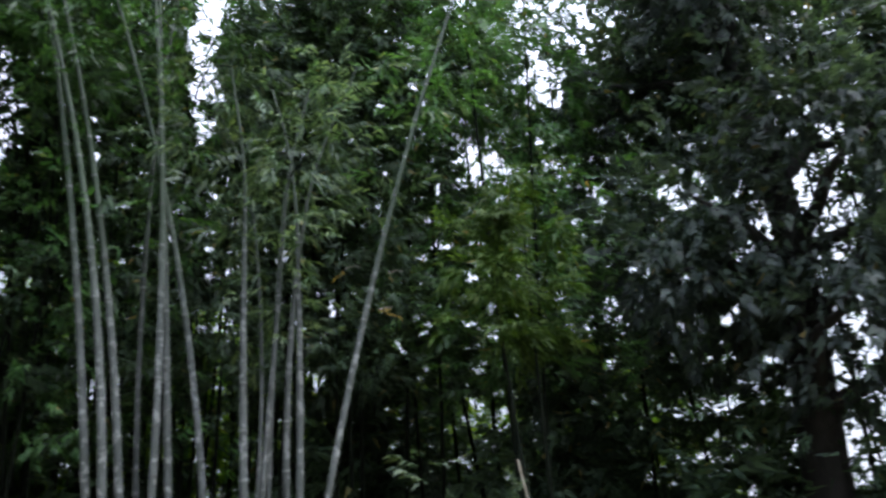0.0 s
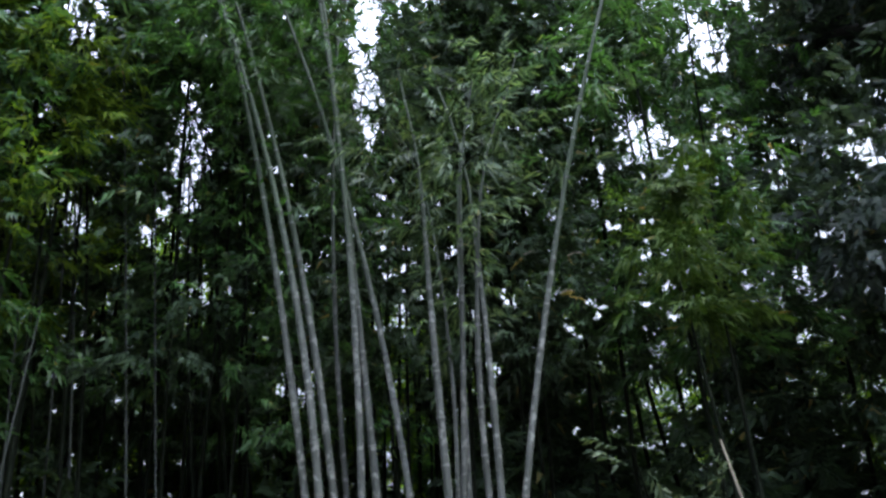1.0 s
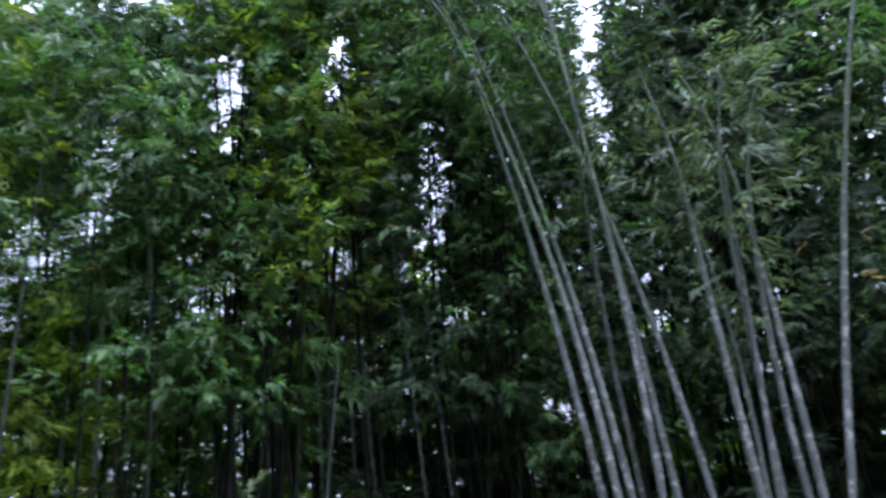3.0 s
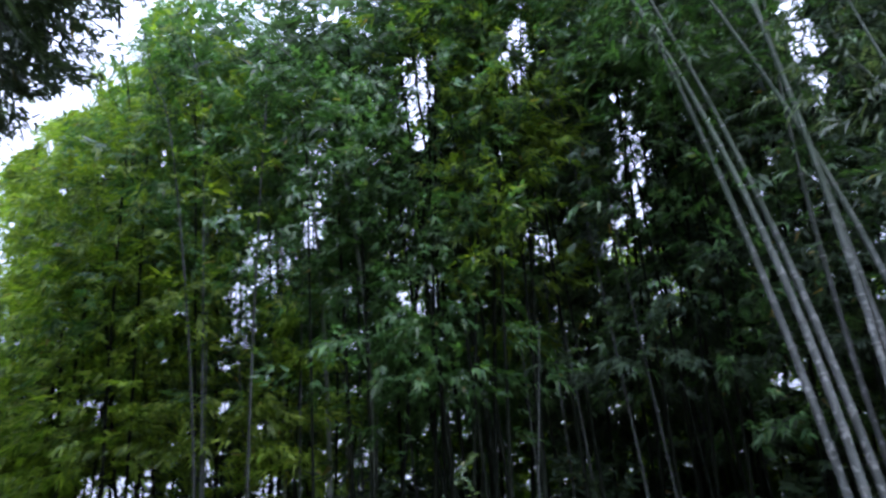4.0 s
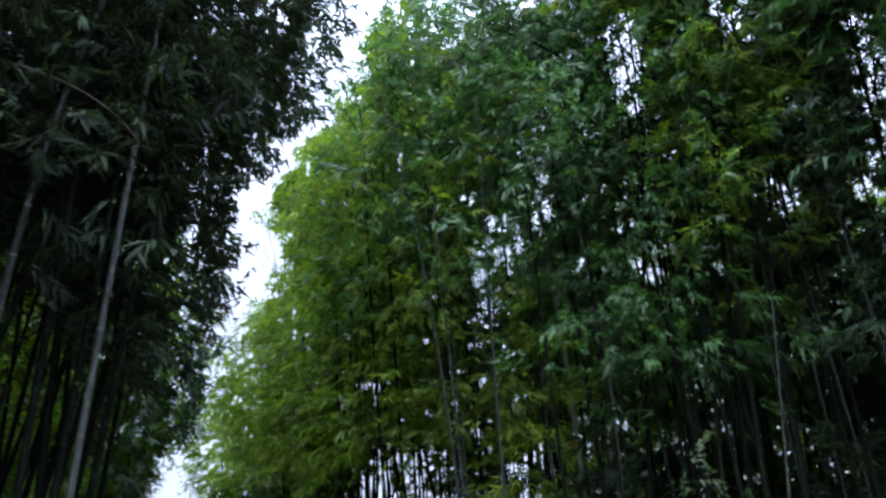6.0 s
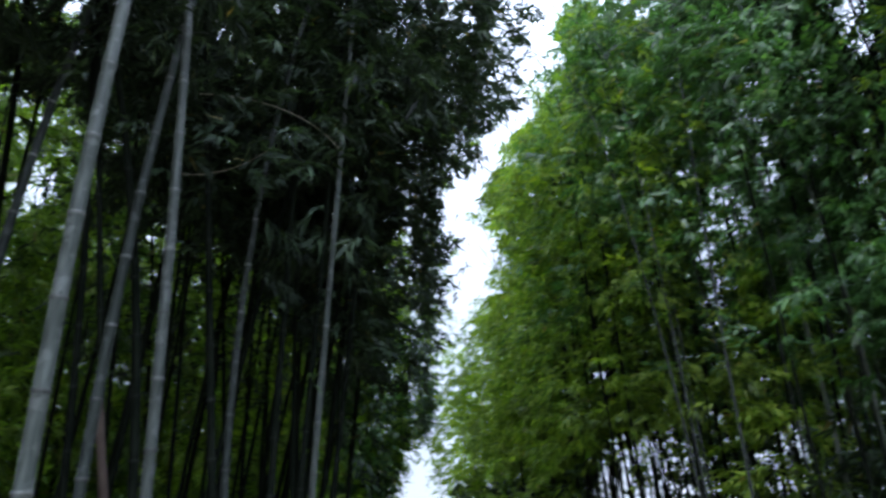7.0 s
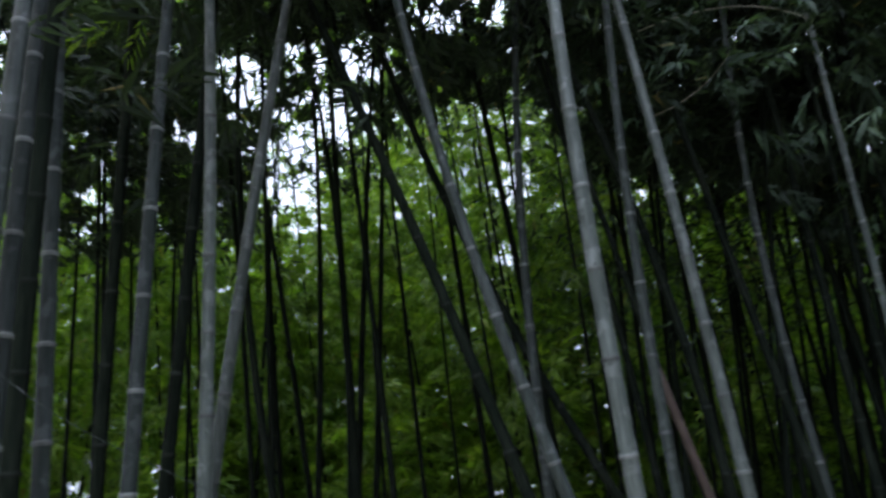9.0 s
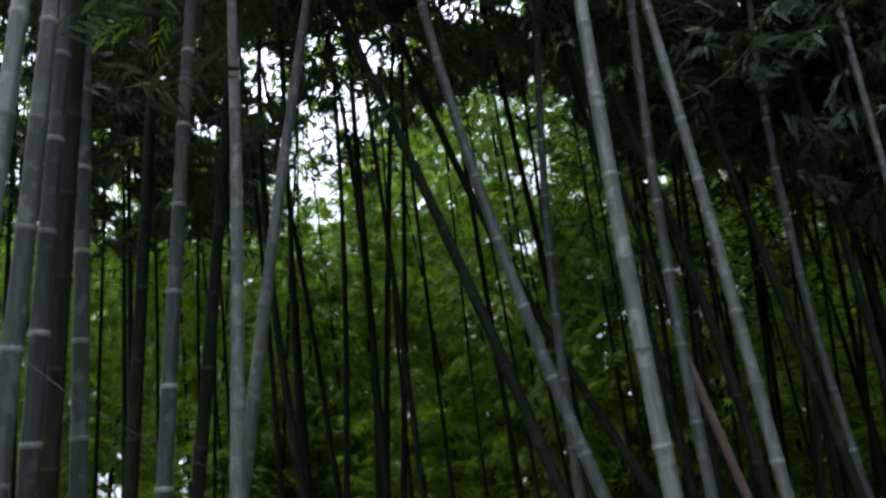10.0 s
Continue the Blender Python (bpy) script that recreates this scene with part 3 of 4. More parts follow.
# ---- the clump across the lane ----
FAR_PALE = [
    (5.781, 2.504, -0.039, 0.094, -0.007, 0.011, 0.068), (5.726, 2.373, -0.016, 0.054, -0.014, 0.024, 0.07),
    (5.912, 2.314, -0.029, 0.083, -0.01, 0.017, 0.07), (6.37, 2.38, -0.029, 0.076, 0.005, -0.014, 0.055),
    (5.935, 2.112, 0.003, -0.006, -0.005, 0.012, 0.065), (6.077, 2.006, -0.023, 0.07, -0.001, 0.001, 0.07),
    (6.153, 1.743, -0.015, 0.094, -0.012, 0.021, 0.062), (5.747, 1.336, -0.01, 0.043, 0.001, -0.006, 0.075),
    (6.344, 1.416, 0.014, -0.064, -0.007, 0.032, 0.045), (5.864, 1.268, 0.015, -0.073, -0.001, 0.005, 0.06),
    (6.073, 1.249, 0.002, -0.009, 0.001, -0.007, 0.05), (5.906, 1.052, -0.007, 0.05, 0.005, -0.035, 0.065),
    (5.922, 0.967, 0.001, -0.008, -0.001, 0.009, 0.068), (6.141, 0.845, 0.031, -0.185, -0.004, -0.017, 0.062),
]
G_FAR = "bamboo clump across the lane"
for i, (x, y, sx, sy, bx, by, d) in enumerate(FAR_PALE):
    short = i in (7, 8, 9, 10, 11, 12)
    bamboo(200 + i, x, y, sx, sy, bx, by, 5.6 if short else 9.0, d, 4.6 if short else 5.6, 0.6, 20 if short else 50, CULM_CLUMP, LEAF_FRESH if short else LEAF, True,
           "pale bamboo culm with feathery side sprays" if short else "tall pale bamboo culm leaning out of its clump", G_FAR, low_sprays=13 if short else 3, leaf_len=0.12, leaf_wide=0.022)
MID = [
    (4.807, 7.767, -0.021, 0.013, -0.009, 0.005, 0.065), (5.362, 8.13, -0.064, 0.04, 0.0, 0.0, 0.05),
    (4.868, 8.879, -0.051, 0.026, 0.0, 0.0, 0.05), (4.767, 6.96, 0.043, -0.023, -0.023, 0.013, 0.06),
]
for i, (x, y, sx, sy, bx, by, d) in enumerate(MID):
    bamboo(230 + i, x, y, sx, sy, bx, by, 9.0, d, 5.0, 0.9, 120, CULM_SUN, LEAF, True, "slender pale bamboo culm by the lane", G_FAR)
bamboo(240, 5.624, 5.918, 0.023, -0.017, -0.033, 0.028, 9.0, 0.075, 4.6, 1.0, 150, CULM_SHADE, LEAF_SHADE, True, "dark leaning bamboo culm by the lane", G_FAR)


# ---- the groves behind ----
def polar(bearing, dist):
    a = radians(bearing)
    return -math.sin(a) * dist, math.cos(a) * dist


PR = random.Random(11)


def grove(seed, count, b0, b1, d0, d1, crown_from, height, sprays, leaf, label, group, culm=CULM_SHADE, reach=1.2, lean=(0.0, 0.0), thick=0.05,
          leaf_len=0.15, leaf_wide=0.036, inter=0.5, twigs=True, plan=False, dense=False, join=False):
    """Bamboos scattered over a stretch of ground between two bearings and two distances (or, by plan, between two x and
    two y);
    leaf may be a ladder of bearings and materials, picked to fit the camera's view."""
    pool = [] if join else None
    for done in range(1, count + 1):
        share = (done - 1 + PR.random()) / count
        if plan:
            x, y = PR.uniform(b0, b1), d0 + (d1 - d0) * share
        else:
            x, y = polar(b0 + (b1 - b0) * share, math.sqrt(PR.uniform(d0 * d0, d1 * d1)))
            if -0.2 < x < 2.8 and y > 0:
                continue
        kind, name = leaf, label
        if isinstance(leaf, tuple):
            # bearing from the camera picks the lit or the shaded leaf colour
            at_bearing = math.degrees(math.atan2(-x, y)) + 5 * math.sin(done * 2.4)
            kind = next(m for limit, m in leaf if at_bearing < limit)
            name = L_DARK if kind is LEAF_SHADE else L_YOUNG_LIT if kind in (LEAF_YOUNG_LIT, LEAF_LANE_LIT) else L_MID
        bamboo(seed + done, x, y, lean[0] + PR.gauss(0, 0.04), lean[1] + PR.gauss(0, 0.04), PR.gauss(0, 0.004), PR.gauss(0, 0.004),
               height * PR.uniform(0.85, 1.12), thick * PR.uniform(0.75, 1.25), crown_from * PR.uniform(0.85, 1.15), reach * PR.uniform(0.85, 1.2),
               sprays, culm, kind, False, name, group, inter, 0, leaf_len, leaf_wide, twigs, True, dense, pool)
    if join:
        off, vs, fs, ms = 0, [], [], []
        for v, f, m in pool:
            vs.append(v)
            fs.append(f + off)
            ms.append(np.full(len(f), m))
            off += len(v)
        ob = new("bamboo_stand", mesh_of("bamboo_stand", np.concatenate(vs), np.concatenate(fs), [culm, leaf], False, np.concatenate(ms)))
        tagged(ob, label, "bamboo stand", kind="stuff")


L_DARK = "bamboo with a dense crown, shade put into its dark green leaves"
L_MID = "leafy green bamboo in a dense stand"
L_YOUNG_LIT = "bamboo with fresh yellow-green leaves, light put into their colour"
BIG = dict(leaf_len=0.22, leaf_wide=0.06, inter=0.75, twigs=False)
HUGE = dict(leaf_len=0.3, leaf_wide=0.09, inter=0.75, twigs=False)
grove(1000, 12, -128, -99, 9.5, 12, 1.0, 10.5, 700, LEAF_SHADE, L_DARK, "dark stand", leaf_len=0.18, leaf_wide=0.045)
grove(1100, 12, -100, -83, 8.0, 11, 3.4, 10.4, 880, ((-91, LEAF), (999, LEAF_SHADE)), L_MID, "stand behind the clump", leaf_len=0.13, leaf_wide=0.034)
grove(1200, 24, -84, -58, 8.0, 12, 3.2, 9.5, 800, ((-67, LEAF_SHADE), (999, LEAF)), L_MID, "stand behind the clump", leaf_len=0.13, leaf_wide=0.034)
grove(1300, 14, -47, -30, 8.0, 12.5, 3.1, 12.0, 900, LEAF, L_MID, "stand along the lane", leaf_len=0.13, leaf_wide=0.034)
grove(1350, 12, -60, -46, 8.0, 12.0, 3.3, 11.0, 800, LEAF_SHADE, L_DARK, "stand along the lane", leaf_len=0.13, leaf_wide=0.034)
grove(1400, 15, -31, -18, 9.5, 16, 4.2, 11.8, 820, LEAF, L_MID, "stand along the lane", lean=(-0.06, 0.0), leaf_len=0.14, leaf_wide=0.036)
grove(1430, 9, -19, -11, 10.5, 16, 3.8, 11.8, 820, LEAF_LANE_LIT, L_YOUNG_LIT, "stand along the lane", lean=(-0.06, 0.0), leaf_len=0.14, leaf_wide=0.036)
grove(1450, 16, 2.9, 4.4, 8.5, 21, 2.6, 10.0, 700, LEAF_LANE_LIT, L_YOUNG_LIT, "stand along the lane", lean=(-0.09, 0.0), reach=1.4, plan=True)
grove(1600, 18, 3, 24, 6.0, 9.0, 3.2, 7.8, 430, LEAF_NEAR_SHADE, L_DARK, "near stand", lean=(0.10, 0.0), reach=1.2, leaf_len=0.14, leaf_wide=0.033)
grove(1620, 7, 4.5, 15, 6.5, 9.0, 1.2, 5.5, 70, LEAF_NEAR_SHADE, L_DARK, "near stand", leaf_len=0.14, leaf_wide=0.033)
grove(1660, 7, -1.6, -0.8, 5.2, 10, 5.0, 8.4, 480, LEAF_NEAR_SHADE, L_DARK, "near stand", lean=(0.16, 0.0), reach=1.2, leaf_len=0.14, leaf_wide=0.032, plan=True)
grove(1680, 9, 22, 56, 5.0, 8.0, 5.0, 8.5, 400, LEAF_NEAR_SHADE, L_DARK, "near stand", leaf_len=0.16, leaf_wide=0.036)
grove(1700, 10, 56, 82, 5.4, 8.4, 4.4, 8.0, 540, LEAF_NEAR_SHADE, L_DARK, "near stand", leaf_len=0.15, leaf_wide=0.034)
grove(1800, 38, 9, 80, 9.5, 14, 0.5, 12.0, 760, ((19, LEAF_LANE_LIT), (27, LEAF_OLIVE), (999, LEAF_YOUNG_LIT)), L_YOUNG_LIT, "sunlit stand behind the near grove", leaf_len=0.18, leaf_wide=0.044, twigs=False)
grove(2440, 2, -99.2, -97, 7.2, 7.8, 3.5, 4.5, 260, LEAF_OLIVE, L_MID, "stand behind the clump", reach=0.45, leaf_len=0.12, leaf_wide=0.03)
# bare culms among the leaves
L_BARE, L_SLIM = "thin dark bamboo culm inside the grove", "slender grey-green bamboo culm by the lane"
grove(2550, 4, -54, -38, 7.6, 8.6, 5.6, 9.5, 90, LEAF_SHADE, L_BARE, "stand along the lane", thick=0.05, lean=(-0.04, 0.05))
grove(2600, 6, -44, -16, 8.6, 10, 5.8, 9.5, 90, LEAF, L_SLIM, "stand along the lane", culm=CULM_MID, thick=0.036, lean=(-0.03, 0.02))
# farther stands
S_LEAFY, S_YOUNG_LIT = "far dense stand of leafy green bamboo", "far stand of fresh yellow-green bamboo, light put into its colour"
grove(1500, 14, -9, -2.4, 17, 34, 0.5, 9.0, 560, LEAF_LANE_LIT, S_YOUNG_LIT, "", lean=(-0.03, 0.0), reach=1.5, leaf_len=0.2, leaf_wide=0.05, join=True)
grove(1550, 12, -12.5, -3.2, 13, 22, 0.3, 3.6, 460, LEAF_SHADE, S_LEAFY, "", reach=1.2, leaf_len=0.16, leaf_wide=0.04, join=True)
grove(1650, 12, 1.9, 9, 13, 34, 0.4, 8.0, 520, LEAF_LANE_LIT, S_YOUNG_LIT, "", reach=1.3, leaf_len=0.18, leaf_wide=0.045, join=True)
grove(1640, 7, -1.6, -0.8, 12, 20, 1.8, 4.8, 420, LEAF, S_LEAFY, "", lean=(0.16, 0.0), reach=1.2, leaf_len=0.16, leaf_wide=0.04, plan=True, join=True)
grove(1520, 6, 1.5, 2.5, 15, 27, 1.2, 4.9, 420, LEAF_LANE_LIT, S_YOUNG_LIT, "", reach=1.3, leaf_len=0.16, leaf_wide=0.04, plan=True, join=True)
for b0, b1, n in ((-128, -79, 13), (-68, -63, 2), (-53, -46, 2), (-41, -32, 3)):
    grove(1900 - int(b0), n, b0, b1, 13, 19, 0.3, 10.0, 560, LEAF, S_LEAFY, "", reach=1.9, join=True, **BIG)
grove(2000, 14, -33, -12, 18, 30, 3.5, 13.0, 560, LEAF, S_LEAFY, "", reach=2.2, join=True, **BIG)
grove(2100, 24, 3.5, 80, 16, 22, 0.3, 12.0, 700, LEAF_YOUNG_LIT, S_YOUNG_LIT, "", reach=1.9, join=True, **BIG)
grove(2150, 16, 5, 82, 24, 30, 0.2, 5.5, 300, LEAF, S_LEAFY, "", reach=2.2, join=True, **HUGE)
# Glimpses of foliage lit from beyond: the light is in the leaf colour.
grove(2400, 7, -77, -69.5, 13.5, 16, 0.3, 5.0, 420, LEAF_YOUNG_LIT, S_YOUNG_LIT, "", leaf_len=0.18, leaf_wide=0.045, dense=True, join=True)
grove(2420, 5, -62, -54, 13.5, 15, 0.5, 7.0, 420, LEAF_YOUNG_LIT, S_YOUNG_LIT, "", leaf_len=0.18, leaf_wide=0.045, dense=True, join=True)
grove(2430, 4, -45, -40, 13.5, 15, 2.0, 8.0, 420, LEAF_YOUNG_LIT, S_YOUNG_LIT, "", leaf_len=0.18, leaf_wide=0.045, dense=True, join=True)
grove(2500, 36, -84, -57, 8.5, 11.5, 6.2, 9.0, 60, LEAF, "thin dark bamboo culms behind the clump", "", thick=0.045, twigs=False, join=True)
grove(2650, 56, -30, -10.5, 12, 22, 5.5, 10.0, 50, LEAF, L_BARE, "stand along the lane", thick=0.04, twigs=False)
grove(2700, 18, 4, 78, 6.0, 9.0, 6.0, 9.0, 50, LEAF_NEAR_SHADE, L_BARE, "near stand", thick=0.045, twigs=False)
# unseen groves added along the lane behind the camera, to shade the near culms
grove(2200, 20, 94, 160, 5.0, 10, 3.0, 9.0, 150, LEAF_SHADE, S_LEAFY, "", reach=1.4, leaf_len=0.24, leaf_wide=0.06, inter=0.75, twigs=False, join=True)
grove(2300, 16, -172, -128, 7.5, 14, 1.5, 9.5, 130, LEAF, S_LEAFY, "", reach=1.6, join=True, **HUGE)
# slim culms standing in front of the leaves across the lane
grove(2800, 14, -62, -20, 7.9, 9.6, 5.6, 9.5, 40, LEAF, L_SLIM, "stand along the lane", culm=CULM_MID, thick=0.03, lean=(-0.03, 0.02), twigs=False)
grove(2840, 16, -62, -30, 7.8, 9.8, 5.6, 9.5, 40, LEAF_SHADE, L_BARE, "stand along the lane", thick=0.045, lean=(-0.03, 0.02), twigs=False)
# low growth that closes the groves below the crowns
# the first of these takes the lit leaf colour to brighten the background
grove(2950, 17, -104, -31, 13, 17, 0.2, 4.4, 440, LEAF_LANE_LIT, "low green bamboo growth deep in the grove", "", reach=1.9, join=True, **BIG)
grove(2980, 10, -84, -52, 12.5, 14, 0.2, 3.0, 300, LEAF, "low green bamboo growth deep in the grove", "", reach=1.5, join=True, **BIG)
grove(3010, 26, 8, 82, 15, 17.5, 0.2, 7.0, 620, LEAF_YOUNG_LIT, S_YOUNG_LIT, "", reach=2.0, join=True, **BIG)
grove(3050, 6, -31, -21, 17, 23, 0.2, 5.5, 480, LEAF_SHADE, S_LEAFY, "", reach=1.8, join=True, **BIG)
# light green bamboos that stand out of the darker ones
grove(2900, 2, -47.0, -44, 7.2, 8.0, 4.2, 10.5, 520, LEAF_LANE_LIT, L_YOUNG_LIT, "stand along the lane", reach=0.55, leaf_len=0.13, leaf_wide=0.034)
grove(2910, 2, -43.6, -41.6, 7.8, 8.4, 5.5, 11.0, 480, LEAF_LANE_LIT, L_YOUNG_LIT, "stand along the lane", reach=0.8, leaf_len=0.13, leaf_wide=0.034)
grove(2920, 2, -29.5, -27.0, 8.8, 9.4, 1.4, 4.6, 260, LEAF_LANE_LIT, L_YOUNG_LIT, "stand along the lane", reach=0.5, leaf_len=0.13, leaf_wide=0.034)


# ---- undergrowth along the foot of the far groves ----
def undergrowth(seed, count, b0, b1, d0, d1, high, leaf, label):
    rng = np.random.default_rng(seed)
    b = np.radians(rng.uniform(b0, b1, count))
    d = rng.uniform(d0, d1, count)
    at = np.stack([-np.sin(b) * d, np.cos(b) * d, rng.uniform(0, 1, count) ** 1.3 * high * (0.55 + 0.45 * np.sin(b * 23 + d))], -1)
    a = rng.uniform(0, 2 * math.pi, count)
    v, f = leaves(rng, at, unit(np.stack([np.cos(a), np.sin(a), rng.uniform(-0.2, 0.9, count)], -1)), 0.19, 0.056, 1.0, 0.0, True)
    tagged(new("undergrowth", mesh_of("undergrowth", v, f, leaf)), label, "undergrowth", kind="stuff")


# The dark leaf colour carries the shade under the crowns.
undergrowth(41, 14000, -130, -29, 8.5, 13, 2.7, LEAF_SHADE, "dark leafy undergrowth at the foot of the bamboo")
undergrowth(42, 9000, 4, 82, 9.0, 14, 3.3, LEAF_YOUNG_LIT, "green leafy undergrowth behind the near grove")
undergrowth(44, 8500, -104, -78, 9.5, 13, 4.2, LEAF_SHADE, "tall dark undergrowth behind the clump")
undergrowth(45, 2200, -31, -10.5, 13, 22, 3.4, LEAF_SHADE, "dark undergrowth among the culms along the lane")
undergrowth(43, 2600, -13, -3.2, 13, 24, 2.5, LEAF_SHADE, "dark green undergrowth beside the lane")


# ---- dark broad-leaved tree at the edge of the clump ----
def broad_tree(seed, x, y, height, crown_r, trunk_r, sprays):
    rng = np.random.default_rng(seed)
    top = new("tree")
    top.location = (x, y, 0)
    tagged(top, "dark broad-leaved tree with a dense blackish green crown", "tree")
    z = np.linspace(-0.1, height * 0.8, 14)
    line = np.stack([0.12 * np.sin(z * 0.9), 0.1 * np.cos(z * 0.7) - 0.1, z], -1)
    v, f = tube(line, np.linspace(trunk_r, trunk_r * 0.3, 14) * (1 + 0.35 * np.exp(-z * 3)), 12)
    part("trunk", mesh_of("trunk", v, f, BARK, True), top)
    at, out = [], []
    for k in range(16):
        h = rng.uniform(0.22, 0.78) * height
        a = rng.uniform(0, 2 * math.pi)
        ln = crown_r * rng.uniform(0.6, 1.05) * (1 - 0.45 * abs(h / height - 0.5))
        s = np.linspace(0, 1, 7)[:, None]
        p0 = np.array([np.interp(h, z, line[:, 0]), np.interp(h, z, line[:, 1]), h])
        limb = p0 + np.array([math.cos(a), math.sin(a), 0]) * s * ln + np.array([0, 0, 1.0]) * (0.75 * s - 0.35 * s**2) * ln
        limb[1:] += rng.normal(0, 0.05, (6, 3))
        v, f = tube(limb, np.linspace(trunk_r * 0.38, 0.012, 7), 7)
        part("limb", mesh_of("limb", v, f, BARK, True), top)
        m = sprays // 16
        u = rng.uniform(0.25, 1.05, m)
        q = np.stack([np.interp(u, s[:, 0], limb[:, c]) for c in range(3)], -1)
        e = unit(rng.normal(0, 1, (m, 3)))
        at.append(q + e * rng.uniform(0.1, 0.95, (m, 1)))
        out.append(e + np.array([0, 0, -0.2]))
    at, out = np.concatenate(at), np.concatenate(out)
    v, f = leaves(rng, at, unit(out), 0.13, 0.065, 1.0, np.array([x, y, 0]), True)
    tagged(part("crown", mesh_of("crown", v, f, LEAF_TREE), top), kind="stuff")


broad_tree(51, 8.3, -4.2, 11.0, 2.3, 0.3, 4200)
broad_tree(52, 7.4, -7.4, 11.5, 3.0, 0.17, 2600)


# ---- bushes and broken canes in the clump ----
def bush(seed, x, y, high, wide, sprays, leaf, label):
    rng = np.random.default_rng(seed)
    top = new("bush")
    top.location = (x, y, 0)
    tagged(top, label, "bush")
    at, out = [], []
    for k in range(9):
        a, tilt = rng.uniform(0, 2 * math.pi), rng.uniform(0.1, 0.5)
        s = np.linspace(0, 1, 5)[:, None]
        tipv = np.array([math.cos(a) * tilt * wide, math.sin(a) * tilt * wide, high * rng.uniform(0.6, 1.0)])
        line = s * tipv + np.array([0, 0, -0.05]) + np.array([math.cos(a), math.sin(a), 0]) * s**2 * wide * 0.3
        v, f = tube(line, np.linspace(0.012, 0.003, 5), 5)
        part("stem", mesh_of("stem", v, f, CULM_SHADE, True), top)
        m = sprays // 9
        u = rng.uniform(0.35, 1.0, m)
        at.append(np.stack([np.interp(u, s[:, 0], line[:, c]) for c in range(3)], -1) + rng.normal(0, 0.08, (m, 3)))
        out.append(rng.normal(0, 1, (m, 3)) + np.array([0, 0, 0.3]))
    v, f = leaves(rng, np.concatenate(at), unit(np.concatenate(out)), 0.1, 0.035, 0.8, np.array([x, y, 0]))
    tagged(part("foliage", mesh_of("foliage", v, f, leaf), top), kind="stuff")


bush(61, 6.4, -0.35, 2.5, 0.7, 60, LEAF_FRESH, "small pale-leaved bush at the foot of the clump")
bush(62, 4.7, 5.1, 2.3, 0.7, 60, LEAF_FRESH, "small pale-leaved bush beside the lane")


def cane(label, points, r0, r1, mat=CULM_DEAD):
    """A thin bare cane along a smooth line through a few places."""
    p = np.array(points, float)
    t = np.linspace(0, len(p) - 1, 18)
    k = np.arange(len(p))
    deg = min(3, len(p) - 1)
    line = np.stack([np.polyval(np.polyfit(k, p[:, c], deg), t) for c in range(3)], -1)
    v, f = tube(line, np.linspace(r0, r1, 18), 7)
    ob = new("dead_cane", mesh_of("dead_cane", v, f, mat, True))
    tagged(ob, label, "cane")


cane("thin dry bamboo cane leaning in the shade", [(4.93, 4.97, -0.05), (5.036, 4.863, 1.6), (5.166, 4.723, 3.6)], 0.011, 0.005, CULM_MID)
cane("broken pale bamboo cane at the foot of the clump", [(6.4, -1.15, -0.05), (6.443, -0.859, 1.6), (6.455, -0.77, 2.12)], 0.012, 0.009)

cane("thin dry cane arching between the near culms", [(-1.31, 4.3, 4.54), (-1.09, 4.37, 4.57), (-0.79, 4.44, 4.53), (-0.53, 4.48, 4.42), (-0.27, 4.52, 4.19)], 0.005, 0.003)
cane("thin dry twig caught between two culms", [(-1.33, 4.29, 3.9), (-1.16, 4.35, 3.93), (-0.96, 4.4, 4.02), (-0.77, 4.44, 4.18)], 0.004, 0.002)
cane("thin slack vine hanging across the near culms", [(-2.36, 0.55, 2.45), (-2.02, 0.73, 2.12), (-1.96, 0.86, 2.01), (-1.79, 1.16, 1.79), (-1.5, 1.6, 1.5)], 0.0011, 0.0009, CULM_MID)


cane("reddish-brown dead bamboo culm leaning in the near grove", [(-1.13, 4.14, -0.05), (-1.379, 4.059, 1.385), (-1.524, 4.008, 2.225), (-1.535, 4.004, 2.29)], 0.028, 0.024, CULM_BROWN)


# ---- dry leaves on the lone culm ----
def dry_spray(seed, places, label):
    rng = np.random.default_rng(seed)
    at = np.array(places, float)
    top = new("dry_spray")
    top.location = at[0]
    v, f = leaves(rng, at - at[0], unit(np.stack([rng.normal(0, 0.3, len(at)), rng.uniform(-1, 1, len(at)), rng.uniform(-0.5, 0.1, len(at))], -1)), 0.1, 0.024, 0.42, at[0], False, True)
    part("leaf_cluster", mesh_of("leaf_cluster", v, f, LEAF_DRY), top)
    t, g = tube([(0, 0, 0), (0.02, -0.06, 0.03), (0.03, -0.13, 0.02)], [0.004, 0.003, 0.002], 5)
    part("twig", mesh_of("twig", t, g, CULM_DEAD, True), top)
    tagged(top, label, "dry leaves")


dry_spray(71, [(6.12, 0.62, 3.8)], "small spray of withered orange-brown bamboo leaves")
dry_spray(72, [(6.1, 0.34, 3.4), (6.1, 0.3, 3.38)], "withered yellow-brown leaves hanging on the lone culm")
dry_spray(73, [(6.08, 0.24, 3.72)], "small spray of withered yellow bamboo leaves")


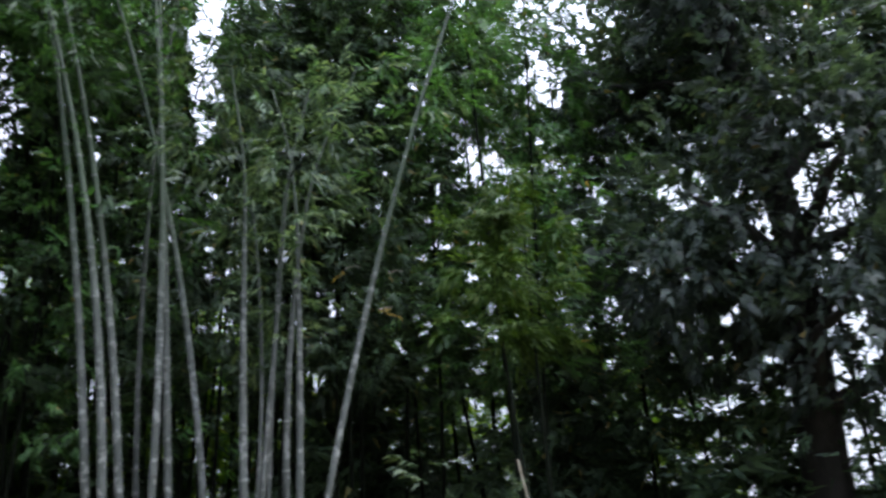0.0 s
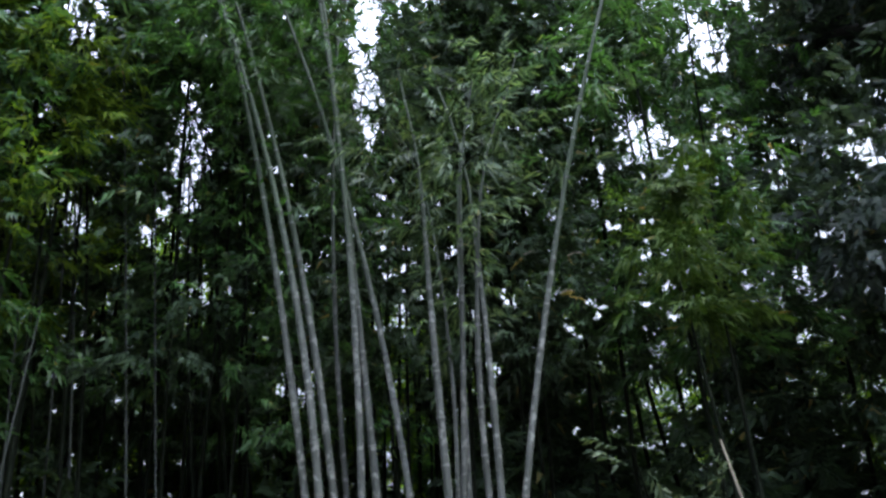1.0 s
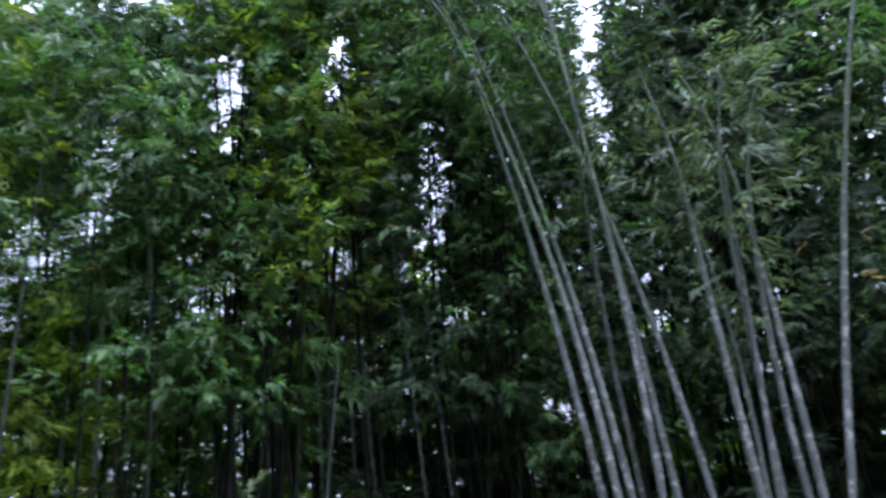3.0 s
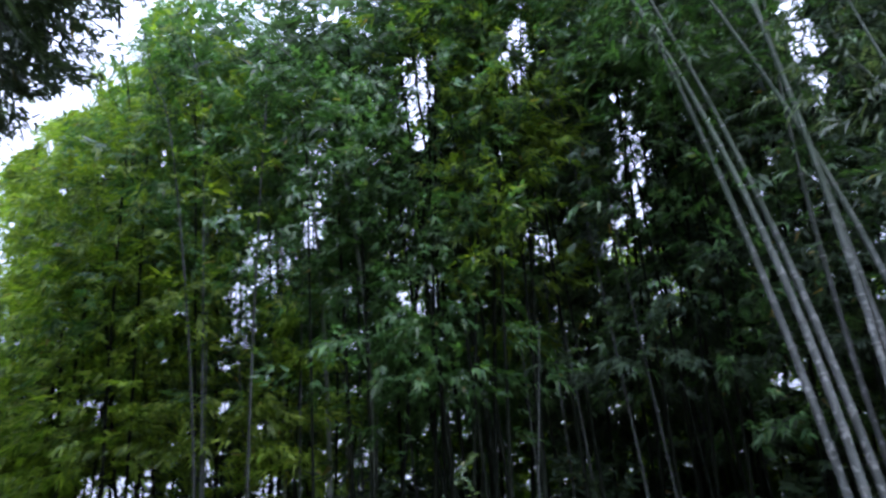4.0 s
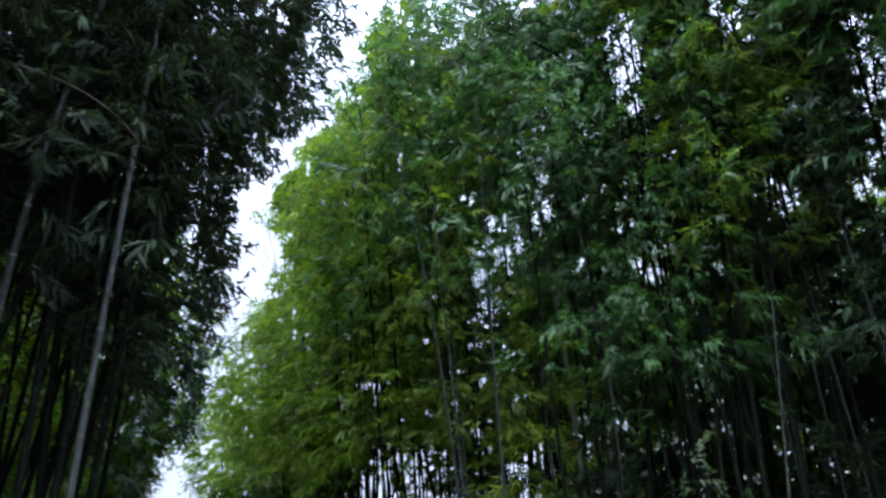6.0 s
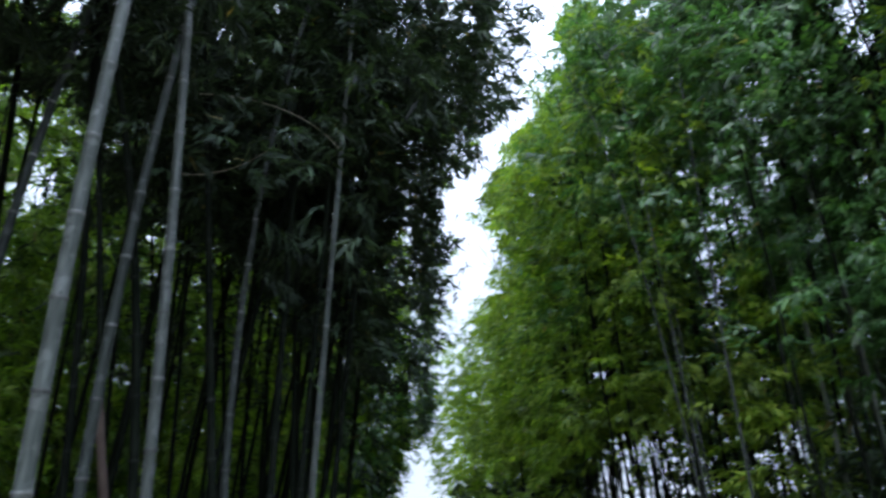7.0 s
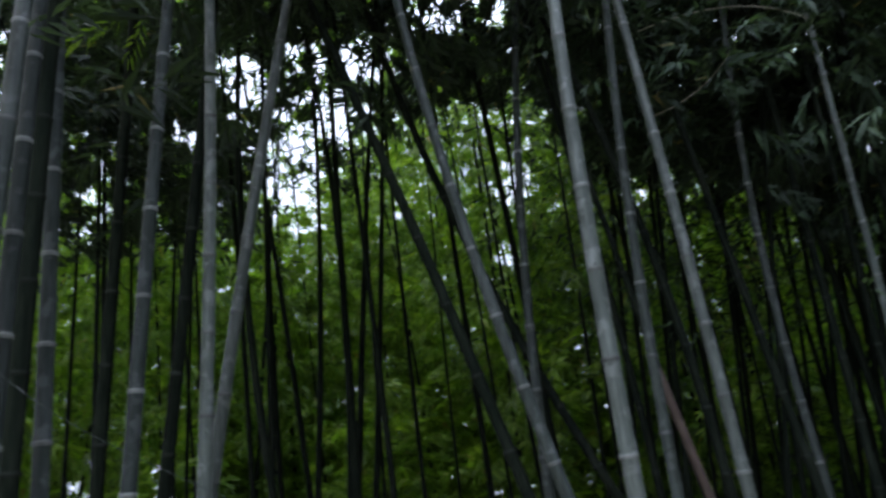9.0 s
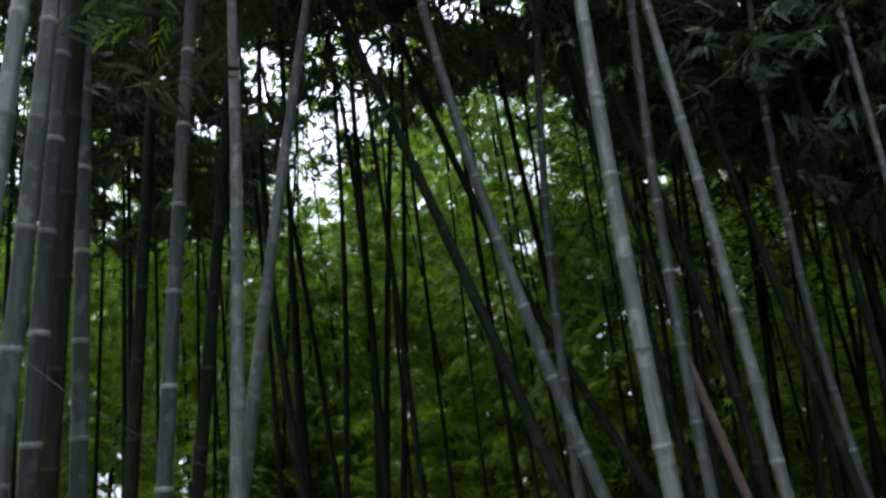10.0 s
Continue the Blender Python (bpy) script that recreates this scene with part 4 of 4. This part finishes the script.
# ---- leafy twigs on the near culms ----
def leafy_twig(seed, base, ways, leaf, label):
    """A few drooping sprays that grow from one joint of a culm."""
    rng = np.random.default_rng(seed)
    top = new("leafy_twig")
    top.location = base
    tagged(top, label, "twig")
    at, out = [], []
    for x, y, z in ways:
        s = np.linspace(0, 1, 6)[:, None]
        line = s * np.array([x, y, z]) + np.array([0, 0, -0.12]) * s**2
        v, f = tube(line, np.linspace(0.004, 0.0015, 6), 5)
        part("stem", mesh_of("stem", v, f, CULM_MID, True), top)
        for u in (2, 4, 5):
            at.append(line[u])
            out.append(np.array([x, y, z - 0.35]) + rng.normal(0, 0.08, 3))
    v, f = leaves(rng, np.array(at), unit(np.array(out)), 0.11, 0.02, 0.7, np.array(base), False, True)
    tagged(part("foliage", mesh_of("foliage", v, f, leaf), top), kind="stuff")


def on_culm(c, z):
    """The place on a culm of the lists above at a height."""
    h = z - 1.6
    return c[0] + c[2] * h + c[4] * h * h, c[1] + c[3] * h + c[5] * h * h, z


leafy_twig(81, on_culm(NEAR_PALE[11], 4.5), [(0.2, 0.03, 0.1), (-0.14, -0.03, 0.12)], LEAF_FRESH, "pale drooping leafy twig on a near bamboo culm")
leafy_twig(82, on_culm(NEAR_PALE[4], 4.05), [(-0.2, -0.15, 0.16)], LEAF_YOUNG_LIT, "fresh yellow-green leafy twig on a near bamboo culm")
leafy_twig(83, on_culm(NEAR_PALE[12], 4.5), [(0.1, 0.0, 0.16), (-0.12, -0.05, 0.06)], LEAF_FRESH, "pale drooping leafy twig on a near bamboo culm")
leafy_twig(84, on_culm(NEAR_PALE[13], 5.1), [(0.2, -0.05, 0.1), (0.1, -0.2, 0.15), (-0.2, -0.1, 0.05)], LEAF_OLIVE, "green leafy twigs on a near bamboo culm")


# ---- low pale wall beyond the grove ----
def garden_wall():
    top = new("garden_wall")
    x0, y0, x1, y1 = 4.0, 24.0, 13.5, 22.5
    top.location = (x0, y0, 0)
    tagged(top, "low pale concrete wall with a coping beyond the grove", "wall")
    ang, ln = math.atan2(y1 - y0, x1 - x0), math.hypot(x1 - x0, y1 - y0)
    rot = Matrix.Rotation(ang, 4, "Z")

    def block(name, cx, cz, sx, sy, sz):
        bm = bmesh.new()
        bmesh.ops.create_cube(bm, size=1)
        bmesh.ops.scale(bm, vec=(sx, sy, sz), verts=bm.verts)
        bmesh.ops.bevel(bm, geom=bm.edges[:], offset=0.012, segments=2, affect="EDGES")
        bmesh.ops.transform(bm, matrix=rot @ Matrix.Translation((cx, 0, cz)), verts=bm.verts)
        me = bpy.data.meshes.new(name)
        bm.to_mesh(me)
        bm.free()
        me.materials.append(CONCRETE)
        part(name, me, top)

    n = 4
    for k in range(n):
        block("panel", (k + 0.5) * ln / n, 0.83, ln / n - 0.24, 0.16, 1.7)
        block("coping", (k + 0.5) * ln / n, 1.72, ln / n - 0.2, 0.26, 0.08)
    for k in range(n + 1):
        block("pier", k * ln / n, 0.88, 0.24, 0.28, 1.8)


garden_wall()
